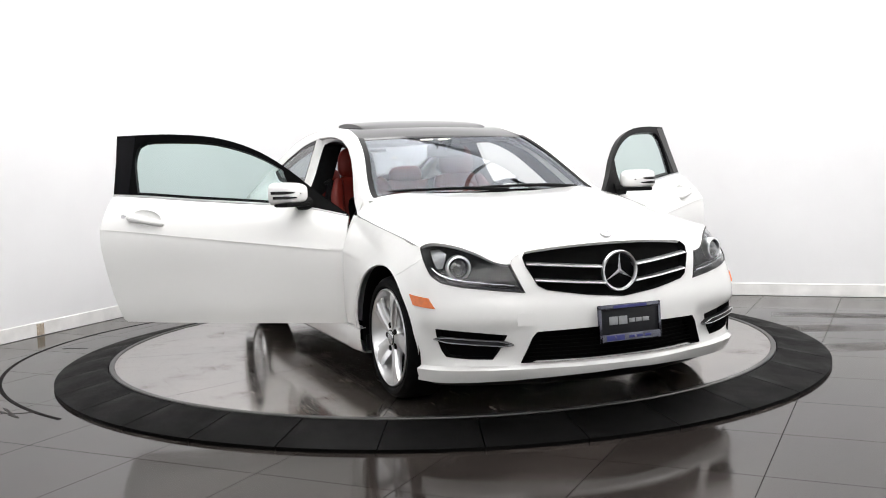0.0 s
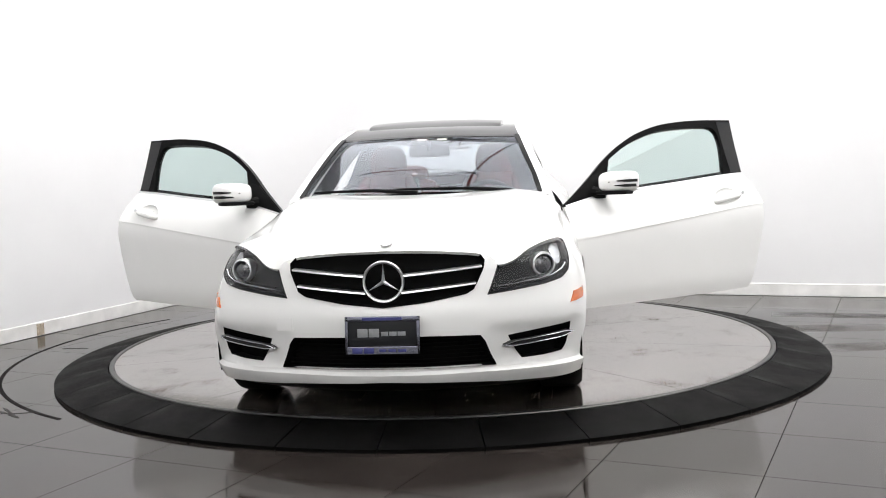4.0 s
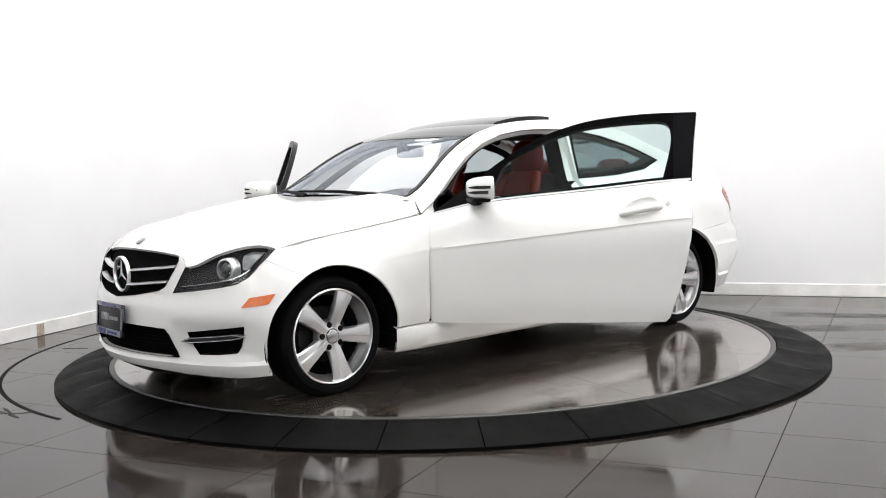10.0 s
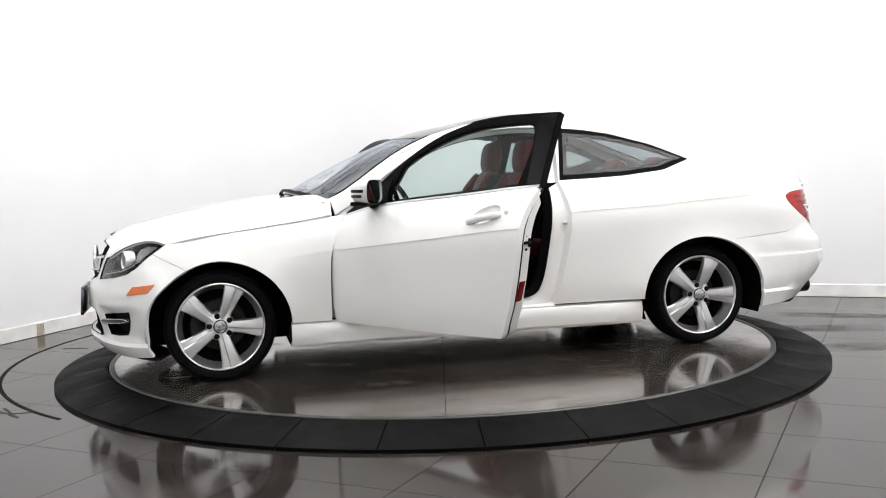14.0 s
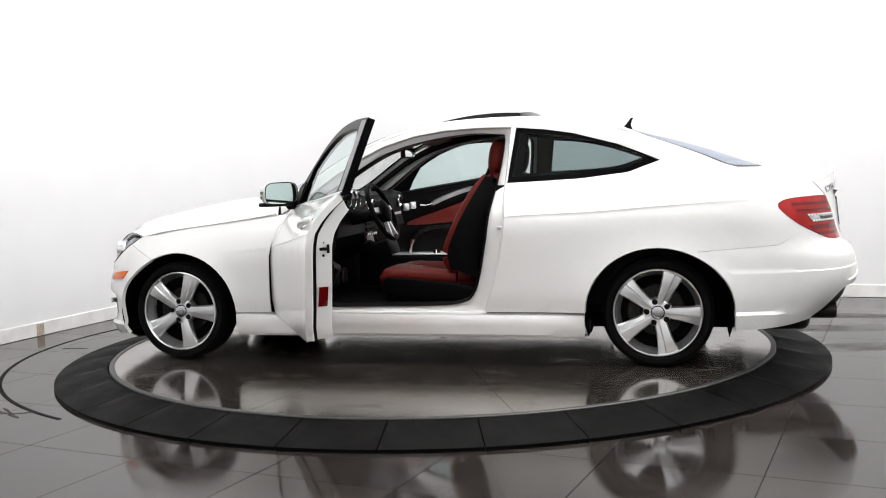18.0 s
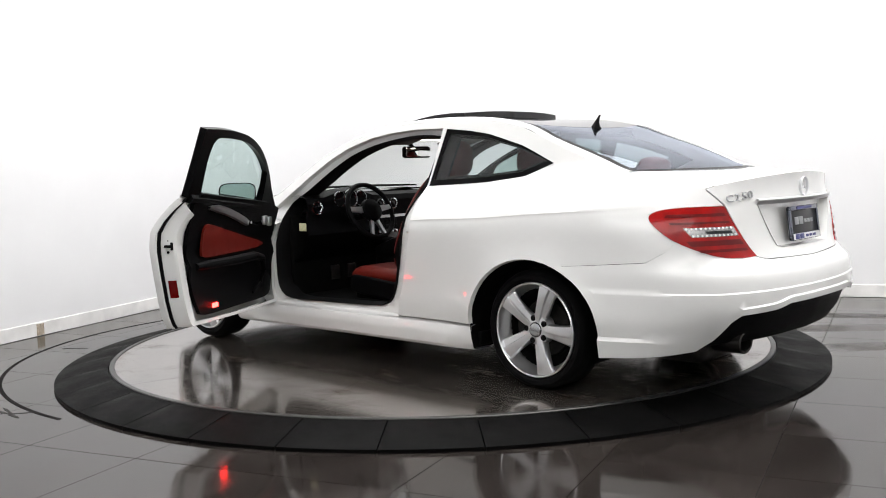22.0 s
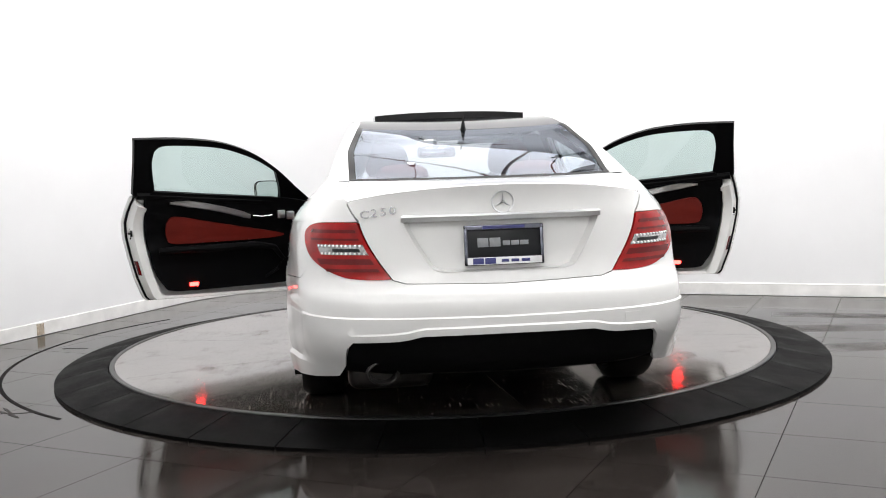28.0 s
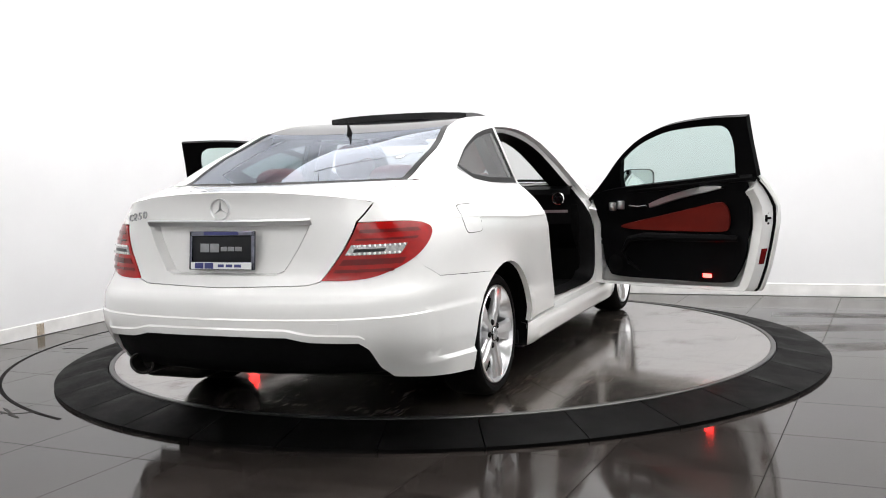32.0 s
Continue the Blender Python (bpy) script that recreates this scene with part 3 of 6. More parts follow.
for sgn in (1, -1):
    o = [(sx(x), rail(x)) for x in (0.765, 0.684, 0.60, 0.50, 0.388, 0.2, 0.016, -0.1, -0.198, -0.36, -0.538, -0.7, -0.895, -1.0, -1.15, -1.27, -1.4, -1.5, -1.58, -1.645, -1.70, -1.75, -1.80)]
    o += [(SEND + a, b) for a, b in SHOULDER[1:]] + [(SEND + LIGHT_TOP - 0.004, 0.885)] + [(SEND + a - 0.001, b + (0.002 if b > 0.84 else -0.001)) for a, b in LIGHT_RIM[3:SPLIT + 1]] + [(4.834, 0.690), (4.731, 0.644), (4.318, 0.618)]
    o += arch(SR, 132, 0, 0.378, 0.35)[:-1] + [(SR - 0.376, 0.297), (sx(-0.470), 0.297)]
    o += [(sx(x), z) for x, z in door_rear]
    o += [(sx(x), z) for x, z in ((-0.37, 1.309), (-0.2, 1.300), (-0.02, 1.275), (0.159, 1.222), (0.303, 1.152), (0.432, 1.068), (0.53, 0.995), (0.64, 0.915), (0.745, 0.853))]
    q = [(sx(x), z) for x, z in QWIN]
    if sgn < 0:
        o, q = [(-a, b) for a, b in o], [(-a, b) for a, b in q]
    else:
        o = o[::-1]

    def flank(s, z):
        return side(s, z, haunch(s, z))
    flank_part = part("body_side", skin(Shape(), o, flank, [q], 0.025, 0.05, lines=crease_lines(-0.59, -2.05, sgn)), PAINT, car, "white quarter panel with pillars and roof rail")
    # rounded top of the rail and pillars
    m = Shape()
    rows = []
    for x in np.linspace(0.765, -1.80, 62):
        p = upper(x, rail(x))
        w = rail_width(x)
        rows.append([p + [0, -0.02, -0.004], p, p + [0, -0.15 * w, 0.009], p + [0, -0.55 * w, 0.015], p + [0, -w, 0.015], p + [0, -w - 0.003, -0.01]])
    m.grid(rows)
    part("roof_rail", m if sgn > 0 else mirrored(m), PAINT, flank_part)
    # glass and black surround of the rear side window
    m = Shape()
    qq = np.array([(sx(x), z) for x, z in QWIN])
    c = qq.mean(0)
    inner = c + (qq - c) * [0.915, 0.81] + [-0.006, 0.004]
    f = skin(Shape(), qq[::-1], lambda a, b: side(a, b, -0.003), [inner], 0.01, 0.05)
    part("window_surround", f if sgn > 0 else mirrored(f), FRAME_BLACK, flank_part, "gloss black window surround")
    st = Shape().tube([side(sx(x), z - 0.003, 0.001) for x, z in crom(QWIN[:5], 4)], 0.0035, 6)
    part("window_strip", st if sgn > 0 else mirrored(st), SATIN, flank_part, "thin bright strip under the window")
    g = skin(Shape(), inner[::-1], lambda a, b: side(a, b, -0.005), th=0, step=0.08)
    g = part("quarter_window", g if sgn > 0 else mirrored(g), QUARTER_GLASS, flank_part, "tinted rear side window")
    g.visible_shadow = False
    tr = skin(Shape(), (c + (qq - c) * [1.10, 1.16])[::-1], lambda a, b: side(a, b, -0.055), [c + (qq - c) * [0.80, 0.68] + [-0.008, 0.004]], 0.012, 0.06)
    part("window_trim", tr if sgn > 0 else mirrored(tr), BLACK_LEATHER, flank_part, "black trim round the inside of the window")
    # door opening: white rebate, black seal
    rows = []
    for k, dp in ((-0.03, -0.002), (0.06, -0.016), (0.2, -0.034), (0.6, -0.046), (1.0, -0.060)):
        rows.append([side(sx(a), z, dp) for a, z in OPEN_OUT * (1 - k) + OPEN_IN * k])
    m = Shape().grid(rows, close_u=True)
    part("door_rebate", m if sgn > 0 else mirrored(m), PAINT, flank_part)
    rows = []
    for k, dp in ((0.97, -0.058), (0.99, -0.044), (1.04, -0.044), (1.08, -0.06), (1.12, -0.10), (1.12, -0.17)):
        rows.append([side(sx(a), z, dp) for a, z in OPEN_OUT * (1 - k) + OPEN_IN * k])
    m = Shape().grid(rows, close_u=True)
    part("door_seal", m if sgn > 0 else mirrored(m), BLACK_PLASTIC, flank_part, "black rubber door seal")
    if sgn > 0:
        xa = lambda z: float(np.interp(z, [0.46, 0.60, 0.716, 0.816], [-0.506, -0.539, -0.560, -0.567]))
        c = side(sx(xa(0.755) + 0.012), 0.755, -0.030)
        part("door_striker", Shape().box(c, (0.026, 0.012, 0.016), 0.003), SATIN, flank_part, "bright steel door striker")

# ---- sills ----
for sgn in (1, -1):
    m = Shape()
    rows = []
    for k in range(41):
        x = 1.015 - 2.02 * k / 40
        e = 0.018 * min(1, k / 3, (40 - k) / 3)
        s = sx(x)
        rows.append([wrap(s, 0.290, -0.03), wrap(s, 0.284, -0.004), wrap(s, 0.280, 0.004 + 0.4 * e), wrap(s, 0.262, 0.006 + e), wrap(s, 0.225, 0.012 + e), wrap(s, 0.175, 0.010 + e), wrap(s, 0.158, -0.005 + e), wrap(s, 0.155, -0.14)])
    m.grid(rows, flip=True)
    sill = part("sill", m if sgn > 0 else mirrored(m), PAINT, car, "white side skirt")
    st = Shape().box((0.08, sgn * 0.765, 0.302), (0.86, 0.07, 0.01), 0.003)
    part("sill_plate", st, BLACK_PLASTIC, sill, "black sill tread")

# ---- windscreen, roof, rear window ----
def rail_in(x):
    return upper(x, rail(x)) + [0, -rail_width(x), 0.013]


def spread(shape, edge, mid, n=16, power=2.0, th=0.006, ends=1.0):
    """A sheet that arches from its left edge over a middle line to its mirror image."""
    rows = []
    for e, c in zip(edge, mid):
        rows.append([(c[0] + (e[0] - c[0]) * abs(u) ** power, e[1] * u * ends, c[2] + (e[2] - c[2]) * abs(u) ** power) for u in np.linspace(1, -1, 2 * n + 1)])
    return shape.grid(rows, flip=True)


ws_x = np.linspace(0.76, 0.16, 13)
ws_edge = [rail_in(x) for x in ws_x]
ws_mid = [(0.985 - 0.735 * k, 0, 0.945 + 0.340 * k + 0.022 * math.sin(math.pi * k)) for k in np.linspace(0, 1, 13)]
g = part("windscreen", spread(Shape(), ws_edge, ws_mid), FRONT_GLASS, car, "tinted windscreen")
g.visible_shadow = False
# black strips along the pillars, painted feet under them
for sgn in (1, -1):
    m = Shape().grid([[p + [0, 0.004, -0.004], p + [0.004, 0.002, 0.007], p + [0.006, -0.026, 0.007], p + [0, -0.030, -0.001]] for p in ws_edge])
    part("pillar_trim", m if sgn > 0 else mirrored(m), FRAME_BLACK, car, "black windscreen side trim")
    p = upper(0.765, rail(0.765))
    w = rail_width(0.765)
    back = [side(sx(0.765), z) for z in np.linspace(0.846, rail(0.765), 6)] + [p + [0, -0.15 * w, 0.009], p + [0, -0.55 * w, 0.015], p + [0, -w, 0.015], p + [0, -w - 0.03, 0.012]]
    front = [bonnet(0.80, y, -0.0025) for y in np.linspace(0.783, 0.66, len(back))]
    rows = []
    for v in np.linspace(0, 1, 6):
        rows.append([np.array(a) * (1 - v) + np.array(b) * v for a, b in zip(back, front)])
    m = Shape().grid(rows, flip=True)
    part("pillar_foot", m if sgn > 0 else mirrored(m), PAINT, car)
# black band round the screen
for k0, k1 in ((0.0, 0.035), (0.955, 1.0)):
    sel = [k0, (k0 + k1) / 2, k1]
    e = [np.array([np.interp(k, np.linspace(0, 1, 13), [p[i] for p in ws_edge]) for i in range(3)]) + [0, 0, 0.002] for k in sel]
    c = [np.array([np.interp(k, np.linspace(0, 1, 13), [p[i] for p in ws_mid]) for i in range(3)]) + [0, 0, 0.002] for k in sel]
    part("screen_band", spread(Shape(), e, c), BLACK_GLOSS, car)
roof_mid = table((-1.25, 1.272), (-1.2, 1.283), (-1.0, 1.325), (-0.7, 1.362), (-0.4, 1.372), (-0.1, 1.355), (0.1, 1.325), (0.26, 1.282))
FRONT_ROOF = np.linspace(0.158, -0.25, 12)
REAR_ROOF = np.linspace(-0.25, -1.13, 18)
for nm, xr in (("roof_glass", FRONT_ROOF), ("roof_panel", REAR_ROOF)):
    e = [rail_in(x) for x in xr]
    c = [(x + 0.090 * max(0, (x + 0.25) / 0.408) - 0.075 * max(0, (-0.9 - x) / 0.23), 0, roof_mid(x + 0.090 * max(0, (x + 0.25) / 0.408) - 0.075 * max(0, (-0.9 - x) / 0.23))) for x in xr]
    part(nm, spread(Shape(), e, c), BLACK_GLOSS, car, "gloss black panoramic roof")
# inside of the roof
e = [rail_in(x) + [0, 0.0, -0.03] for x in np.linspace(0.0, -1.1, 14)]
c = [(x, 0, roof_mid(x) - 0.035) for x in np.linspace(0.08, -1.18, 14)]
part("headliner", spread(Shape(), e, c), HEADLINER, car)
# tilted sunroof panel with its black frame
m = Shape()
rows = []
for k in np.linspace(0, 1, 14):
    x = 0.075 - 0.72 * k
    zc = roof_mid(0.035) - 0.006 + 0.094 * k - 0.020 * (2 * k - 1) ** 2 + 0.018 * math.sin(math.pi * k)
    rows.append([(x - 0.03 * abs(u) ** 3 * (k < 0.3) + 0.03 * abs(u) ** 3 * (k > 0.9), 0.425 * u, zc - 0.014 * abs(u) ** 2.6) for u in np.linspace(1, -1, 25)])
v = [p for r in rows for p in r]
f = [(i * 25 + j, (i + 1) * 25 + j, (i + 1) * 25 + j + 1, i * 25 + j + 1) for i in range(13) for j in range(24)]
m.sheet(v, f, [(0, 0, 1)] * len(v), 0.036)
sun = part("sunroof", m, BLACK_GLOSS, car, "tilted gloss black sunroof panel")
for sgn in (1, -1):
    m = Shape()
    m.box((-0.52, sgn * 0.37, 1.358), (0.16, 0.014, 0.05), 0.004, Matrix.Rotation(radians(12), 3, "Y"))
    part("sunroof_arm", m, BLACK_PLASTIC, sun)
rw_x = np.linspace(-1.13, -1.796, 13)
rw_edge = [rail_in(x) for x in rw_x]
rw_mid = [(-1.205 - 0.765 * k, 0, 1.281 - 0.243 * k + 0.016 * math.sin(math.pi * k)) for k in np.linspace(0, 1, 13)]
g = part("rear_window", spread(Shape(), rw_edge, rw_mid), REAR_GLASS, car, "tinted rear window")
g.visible_shadow = False
for sgn in (1, -1):
    m = Shape().grid([[(c[0] + (e[0] - c[0]) * u * u, e[1] * u, c[2] + (e[2] - c[2]) * u * u + 0.003) for u in (1.0, 0.975, 0.95)] for e, c in zip(rw_edge, rw_mid)])
    part("glass_border", m if sgn > 0 else mirrored(m), FRAME_BLACK, car)
low_e = [np.array(rw_edge[-2]) * 0.35 + np.array(rw_edge[-1]) * 0.65 + [0, 0, 0.0025], np.array(rw_edge[-1]) + [0, 0, 0.0025]]
low_c = [np.array(rw_mid[-2]) * 0.35 + np.array(rw_mid[-1]) * 0.65 + [0, 0, 0.0025], np.array(rw_mid[-1]) + [0, 0, 0.0025]]
part("glass_border", spread(Shape(), low_e, low_c), FRAME_BLACK, car)
an = Shape()
rows = []
for k in np.linspace(0, 1, 8):
    w = 0.014 * (1 - k) ** 1.6 + 0.003
    x0 = -1.145 - 0.072 * k ** 0.75
    ln = 0.085 * (1 - k) ** 2.2 + 0.014
    zz = 1.277 + 0.074 * k
    rows.append([(x0, 0, zz), (x0 - ln * 0.5, w, zz), (x0 - ln, 0, zz - 0.02 * (1 - k)), (x0 - ln * 0.5, -w, zz)])
an.grid(rows, close_u=True)
part("antenna", an, BLACK_PLASTIC, car, "black shark-fin antenna")

# ---- boot lid, rear bumper, rear lights ----
half_boot = [(LIP_END, 0.960), (LIGHT_TOP + 0.004, 0.888), (LIGHT_LOW + 0.006, 0.652), (-0.40, 0.638), (0.0, 0.630)]
lip = [(LIP_END * (1 - k), 0.962 + 0.056 * math.sin(k * math.pi / 2) ** 0.75) for k in np.linspace(0, 1, 13)]
loop = half_boot + [(-a, b) for a, b in half_boot[-2::-1]] + [(-a, b) for a, b in lip[1:]] + lip[-2:0:-1]
PLATE_WELL = [(-0.425, 0.880), (-0.29, 0.690), (-0.25, 0.678), (0.25, 0.678), (0.29, 0.690), (0.425, 0.880)]


def boot_face(q, z, out=0.0):
    return rwrap(q, z, out) - np.array([0.016 * max(0, (z - 0.95) / 0.06) ** 2, 0, 0])


boot = part("boot_lid", skin(Shape(), loop, boot_face, [PLATE_WELL], 0.02, 0.045), PAINT, car, "white boot lid with spoiler lip")
part("plate_well", recess(Shape(), PLATE_WELL, rwrap, 0.04, 0.06), PAINT, boot)
corner = rail_in(-1.796)
end = boot_face(LIP_END, 0.962)
e = crom([corner, corner * 0.67 + end * 0.33 + [0, 0.004, 0.006], corner * 0.33 + end * 0.67 + [0, 0.003, 0.008], end], 6)
c = crom([(-1.97, 0, 1.040), (-2.10, 0, 1.036), (-2.23, 0, 1.026), tuple(boot_face(0, 1.018))], 6)
U = np.linspace(1, -1, 41)
deck_rows = []
for a, b in zip(e, c):
    deck_rows.append([(b[0] + (a[0] - b[0]) * abs(u) ** 2.2, a[1] * u, b[2] + (a[2] - b[2]) * abs(u) ** 2.2) for u in U])
deck_rows[-1] = [tuple(boot_face(LIP_END * u, 0.962 + 0.056 * math.sin((1 - abs(u)) * math.pi / 2) ** 0.75)) for u in U]
part("boot_deck", Shape().grid(deck_rows, flip=True), PAINT, boot)
for sgn in (1, -1):
    # rounded shoulder from the quarter panel up to the boot's edge
    rows = []
    for (q, z), d in zip([SHOULDER[int(round(k))] for k in np.linspace(0, len(SHOULDER) - 1, len(e))], e):
        p, p0 = side(SEND + q, z, -0.0005), side(SEND + q, z - 0.012, -0.0005)
        d = np.array(d) + [0, 0.002, -0.001]
        gap = np.linalg.norm(d - p)
        t0 = (p - p0) / np.linalg.norm(p - p0) * gap
        t1 = np.array([0, -1, 0.12]) * gap
        rows.append([p0] + [p * (1 - 3 * v * v + 2 * v ** 3) + d * (3 * v * v - 2 * v ** 3) + t0 * (v - 2 * v * v + v ** 3) + t1 * (v ** 3 - v * v) for v in np.linspace(0, 1, 7)])
    m = Shape().grid(rows, flip=False)
    part("shoulder", m if sgn > 0 else mirrored(m), PAINT, boot)
m = Shape()
rows = []
for q in np.linspace(-0.435, 0.435, 21):
    rows.append([boot_face(q, 0.878, -0.004), boot_face(q, 0.880, 0.004), boot_face(q, 0.898, 0.018), boot_face(q, 0.904, 0.016), boot_face(q, 0.906, 0.0)])
m.grid(rows)
part("boot_trim", m, SATIN, boot, "chrome boot trim bar")
part("boot_emblem", emblem(0.046, 0.0055, Matrix.Translation((-2.359, 0, 0.949)) @ FACE_REAR), SATIN, boot, "round chrome three-ray emblem")
for ch, q in (("C", -0.603), ("2", -0.561), ("5", -0.520), ("0", -0.479)):
    txt = bpy.data.curves.new("badge_letter", "FONT")
    txt.body, txt.size, txt.extrude, txt.align_x = ch, 0.046, 0.003, "CENTER"
    tmp = bpy.data.objects.new("badge_letter", txt)
    scene.collection.objects.link(tmp)
    me = bpy.data.meshes.new_from_object(tmp.evaluated_get(bpy.context.evaluated_depsgraph_get()))
    bpy.data.objects.remove(tmp)
    me.materials.append(BADGE)
    badge = new("badge_letter", me)
    badge.parent = boot
    z0 = 0.898 + (q + 0.603) * 0.11
    o0, ex, ez = boot_face(q, z0, 0.005), boot_face(q + 0.02, z0, 0.005), boot_face(q, z0 + 0.02, 0.005)
    ax, az = Vector(ex - o0).normalized(), Vector(ez - o0).normalized()
    an2 = ax.cross(az).normalized()
    badge.matrix_local = Matrix.Translation(o0) @ Matrix((ax, an2.cross(ax), an2)).transposed().to_4x4() @ Matrix.Diagonal((1.3, 1, 1, 1))

TAIL = LIGHT_RIM[:1] + LIGHT_RIM[3:]
TAIL = TAIL[::-1] if sum(a[0] * b[1] - b[0] * a[1] for a, b in zip(TAIL, TAIL[1:] + TAIL[:1])) < 0 else TAIL
for sgn in (1, -1):
    lp = TAIL if sgn > 0 else [(-a, b) for a, b in TAIL[::-1]]
    body = part("tail_light", skin(Shape(), lp, lambda a, b: rwrap(a, b, 0.004), th=0.03, step=0.035), RED_LENS, car, "red tail light with clear middle band")
    q_in = lambda z: LIGHT_LOW - 0.012 + (LIGHT_TOP - LIGHT_LOW) * (z - 0.655) / 0.226
    q_out = lambda z: -0.955 + abs(z - 0.846) * (0.95 if z < 0.846 else 2.0)
    for z0, z1, mt, nm, g0, g1 in ((0.752, 0.793, CLEAR_LENS, "reverse_lens", 0.09, 0.005), (0.764, 0.777, PLATE_DARK, "lens_slot", 0.17, 0.03), (0.840, 0.853, RED_DARK, "lens_band", 0.05, 0.01), (0.810, 0.818, RED_DARK, "lens_band", 0.05, 0.01), (0.713, 0.736, RED_DARK, "lens_band", 0.05, 0.01), (0.684, 0.696, RED_DARK, "lens_band", 0.06, 0.01)):
        bd = [(q_out(z0) + g0, z0), (q_in(z0) - g1, z0), (q_in(z1) - g1, z1), (q_out(z1) + g0, z1)]
        bd = bd if sgn > 0 else [(-a, b) for a, b in bd[::-1]]
        part(nm, skin(Shape(), bd, lambda a, b: rwrap(a, b, 0.010 if nm == "lens_slot" else 0.007), th=0.006, step=0.03), mt, body, {"reverse_lens": "clear reversing lens", "lens_slot": "dark slot in the clear lens"}.get(nm, ""))
    for zd in (0.757, 0.788):
        for k in range(11):
            q = (q_out(zd) + 0.10) + (q_in(zd) - 0.02 - q_out(zd) - 0.10) * k / 10
            c = rwrap(sgn * q, zd, 0.006)
            d = Vector(rwrap(sgn * q, zd, 0.05) - c).normalized()
            part("lamp_dot", Shape().lathe([(0.0001, 0.006), (0.004, 0.0045), (0.006, 0.0)], Matrix.Translation(c) @ d.to_track_quat("Y", "Z").to_matrix().to_4x4(), 8), DOT_WHITE, body)

hb = [(4.831 - SEND, 0.688)] + [(a, b - 0.001) for a, b in LIGHT_RIM[SPLIT:]] + [(LIGHT_LOW + 0.004, 0.649), (-0.40, 0.635), (0.0, 0.627)]
hb = [(4.731 - SEND, 0.642), (4.318 - SEND, 0.616)][::-1] + hb
low = [(SR + 0.378 - SEND, 0.306), (4.50 - SEND, 0.204), (4.75 - SEND, 0.218), (4.93 - SEND, 0.240), (5.00 - SEND, 0.29), (5.06 - SEND, 0.378), (5.10 - SEND, 0.408), (-0.44, 0.416), (-0.40, 0.422), (-0.34, 0.436), (0.0, 0.440)]
ar = [(a - SEND, b) for a, b in arch(SR, 180, 128, 0.378, 0.35)]
outl = low + [(-a, b) for a, b in low[-2::-1]] + [(-a, b) for a, b in ar[1:]] + [(-a, b) for a, b in hb] + hb[-2::-1] + ar[:0:-1]


def bump_rear(q, z):
    """Bumper face with a ledge under its crease, a rolled edge over the diffuser and flared lower corners."""
    k = abs(q)
    o = 0.008 * min(max((0.510 - z) / 0.005, 0), 1) * min(1, max(0, (0.98 - k) / 0.05) + 0.4)
    edge = float(np.interp(-k, [p[0] for p in low[3:]], [p[1] for p in low[3:]]))
    o += 0.009 * min(max((edge + 0.034 - z) / 0.006, 0), 1) * min(max((0.66 - k) / 0.05, 0), 1)
    o += 0.015 * min(max((0.302 - z) / 0.016, 0), 1) * min(max((k - 0.86) / 0.2, 0), 1) * min(max((1.34 - k) / 0.10, 0), 1)
    tk = min(max((0.46 - z) / 0.24, 0), 1) * min(max((1.12 - k) / 0.35, 0), 1)
    o -= 0.075 * tk * tk * (3 - 2 * tk)
    return rwrap(q, z, o + haunch(SEND - k, z))


ribs = [(q, z) for q in np.arange(-1.26, 1.27, 0.03) for z in (0.480, 0.4950, 0.5045, 0.5105, 0.53, 0.55, 0.565, 0.58, 0.592, 0.604, 0.616)]
ribs += [(q, z) for q in np.arange(-1.4, 1.41, 0.03) if abs(q) > 0.66 for z in (0.275, 0.2855, 0.3025)]
ribs += [(q, float(np.interp(-abs(q), [p[0] for p in low[3:]], [p[1] for p in low[3:]])) + d) for q in np.arange(-0.66, 0.67, 0.03) for d in (0.012, 0.0275, 0.0345)]
rear_bumper = part("rear_bumper", skin(Shape(), outl, bump_rear, th=0.02, step=0.035, lines=ribs), PAINT, car)
m = Shape()
rows = [[rwrap(q, z, o) for q in np.linspace(-0.98, 0.98, 37)] for z, o in ((0.47, -0.030), (0.40, -0.030), (0.33, -0.045), (0.275, -0.065), (0.255, -0.11), (0.25, -0.45))]
m.grid(rows, flip=True)
part("rear_diffuser", m, BLACK_PLASTIC, rear_bumper, "black rear diffuser")
SOOT = mat("sooty_exhaust", (0.02, 0.018, 0.017), 0.35, metal=0.7, noise_scale=30, vary=0.3)
pm = Matrix.Translation((-2.205, 0.50, 0.268)) @ Matrix.Rotation(math.pi / 2, 4, "Z") @ Matrix.Diagonal((1.5, 1, 1.12, 1))
part("tail_pipe", Shape().lathe([(0.036, 0.0), (0.036, 0.10), (0.040, 0.104), (0.045, 0.10), (0.045, -0.20)], pm, 28), SOOT, rear_bumper, "dark exhaust tip")
part("pipe_liner", Shape().lathe([(0.0001, 0.03), (0.0355, 0.03), (0.0355, 0.098)], pm, 28), SOOT, rear_bumper)
part("silencer", Shape().box((-2.0, 0.46, 0.235), (0.34, 0.36, 0.13), 0.05, seg=4), SOOT, rear_bumper, "dark exhaust silencer")
part("tow_cover", skin(Shape(), [(0.48, 0.452), (0.55, 0.452), (0.55, 0.490), (0.48, 0.490)], lambda a, b: bump_rear(a, b) + np.array([-0.0012, 0, 0]), th=0.003, step=0.03), PAINT, rear_bumper)

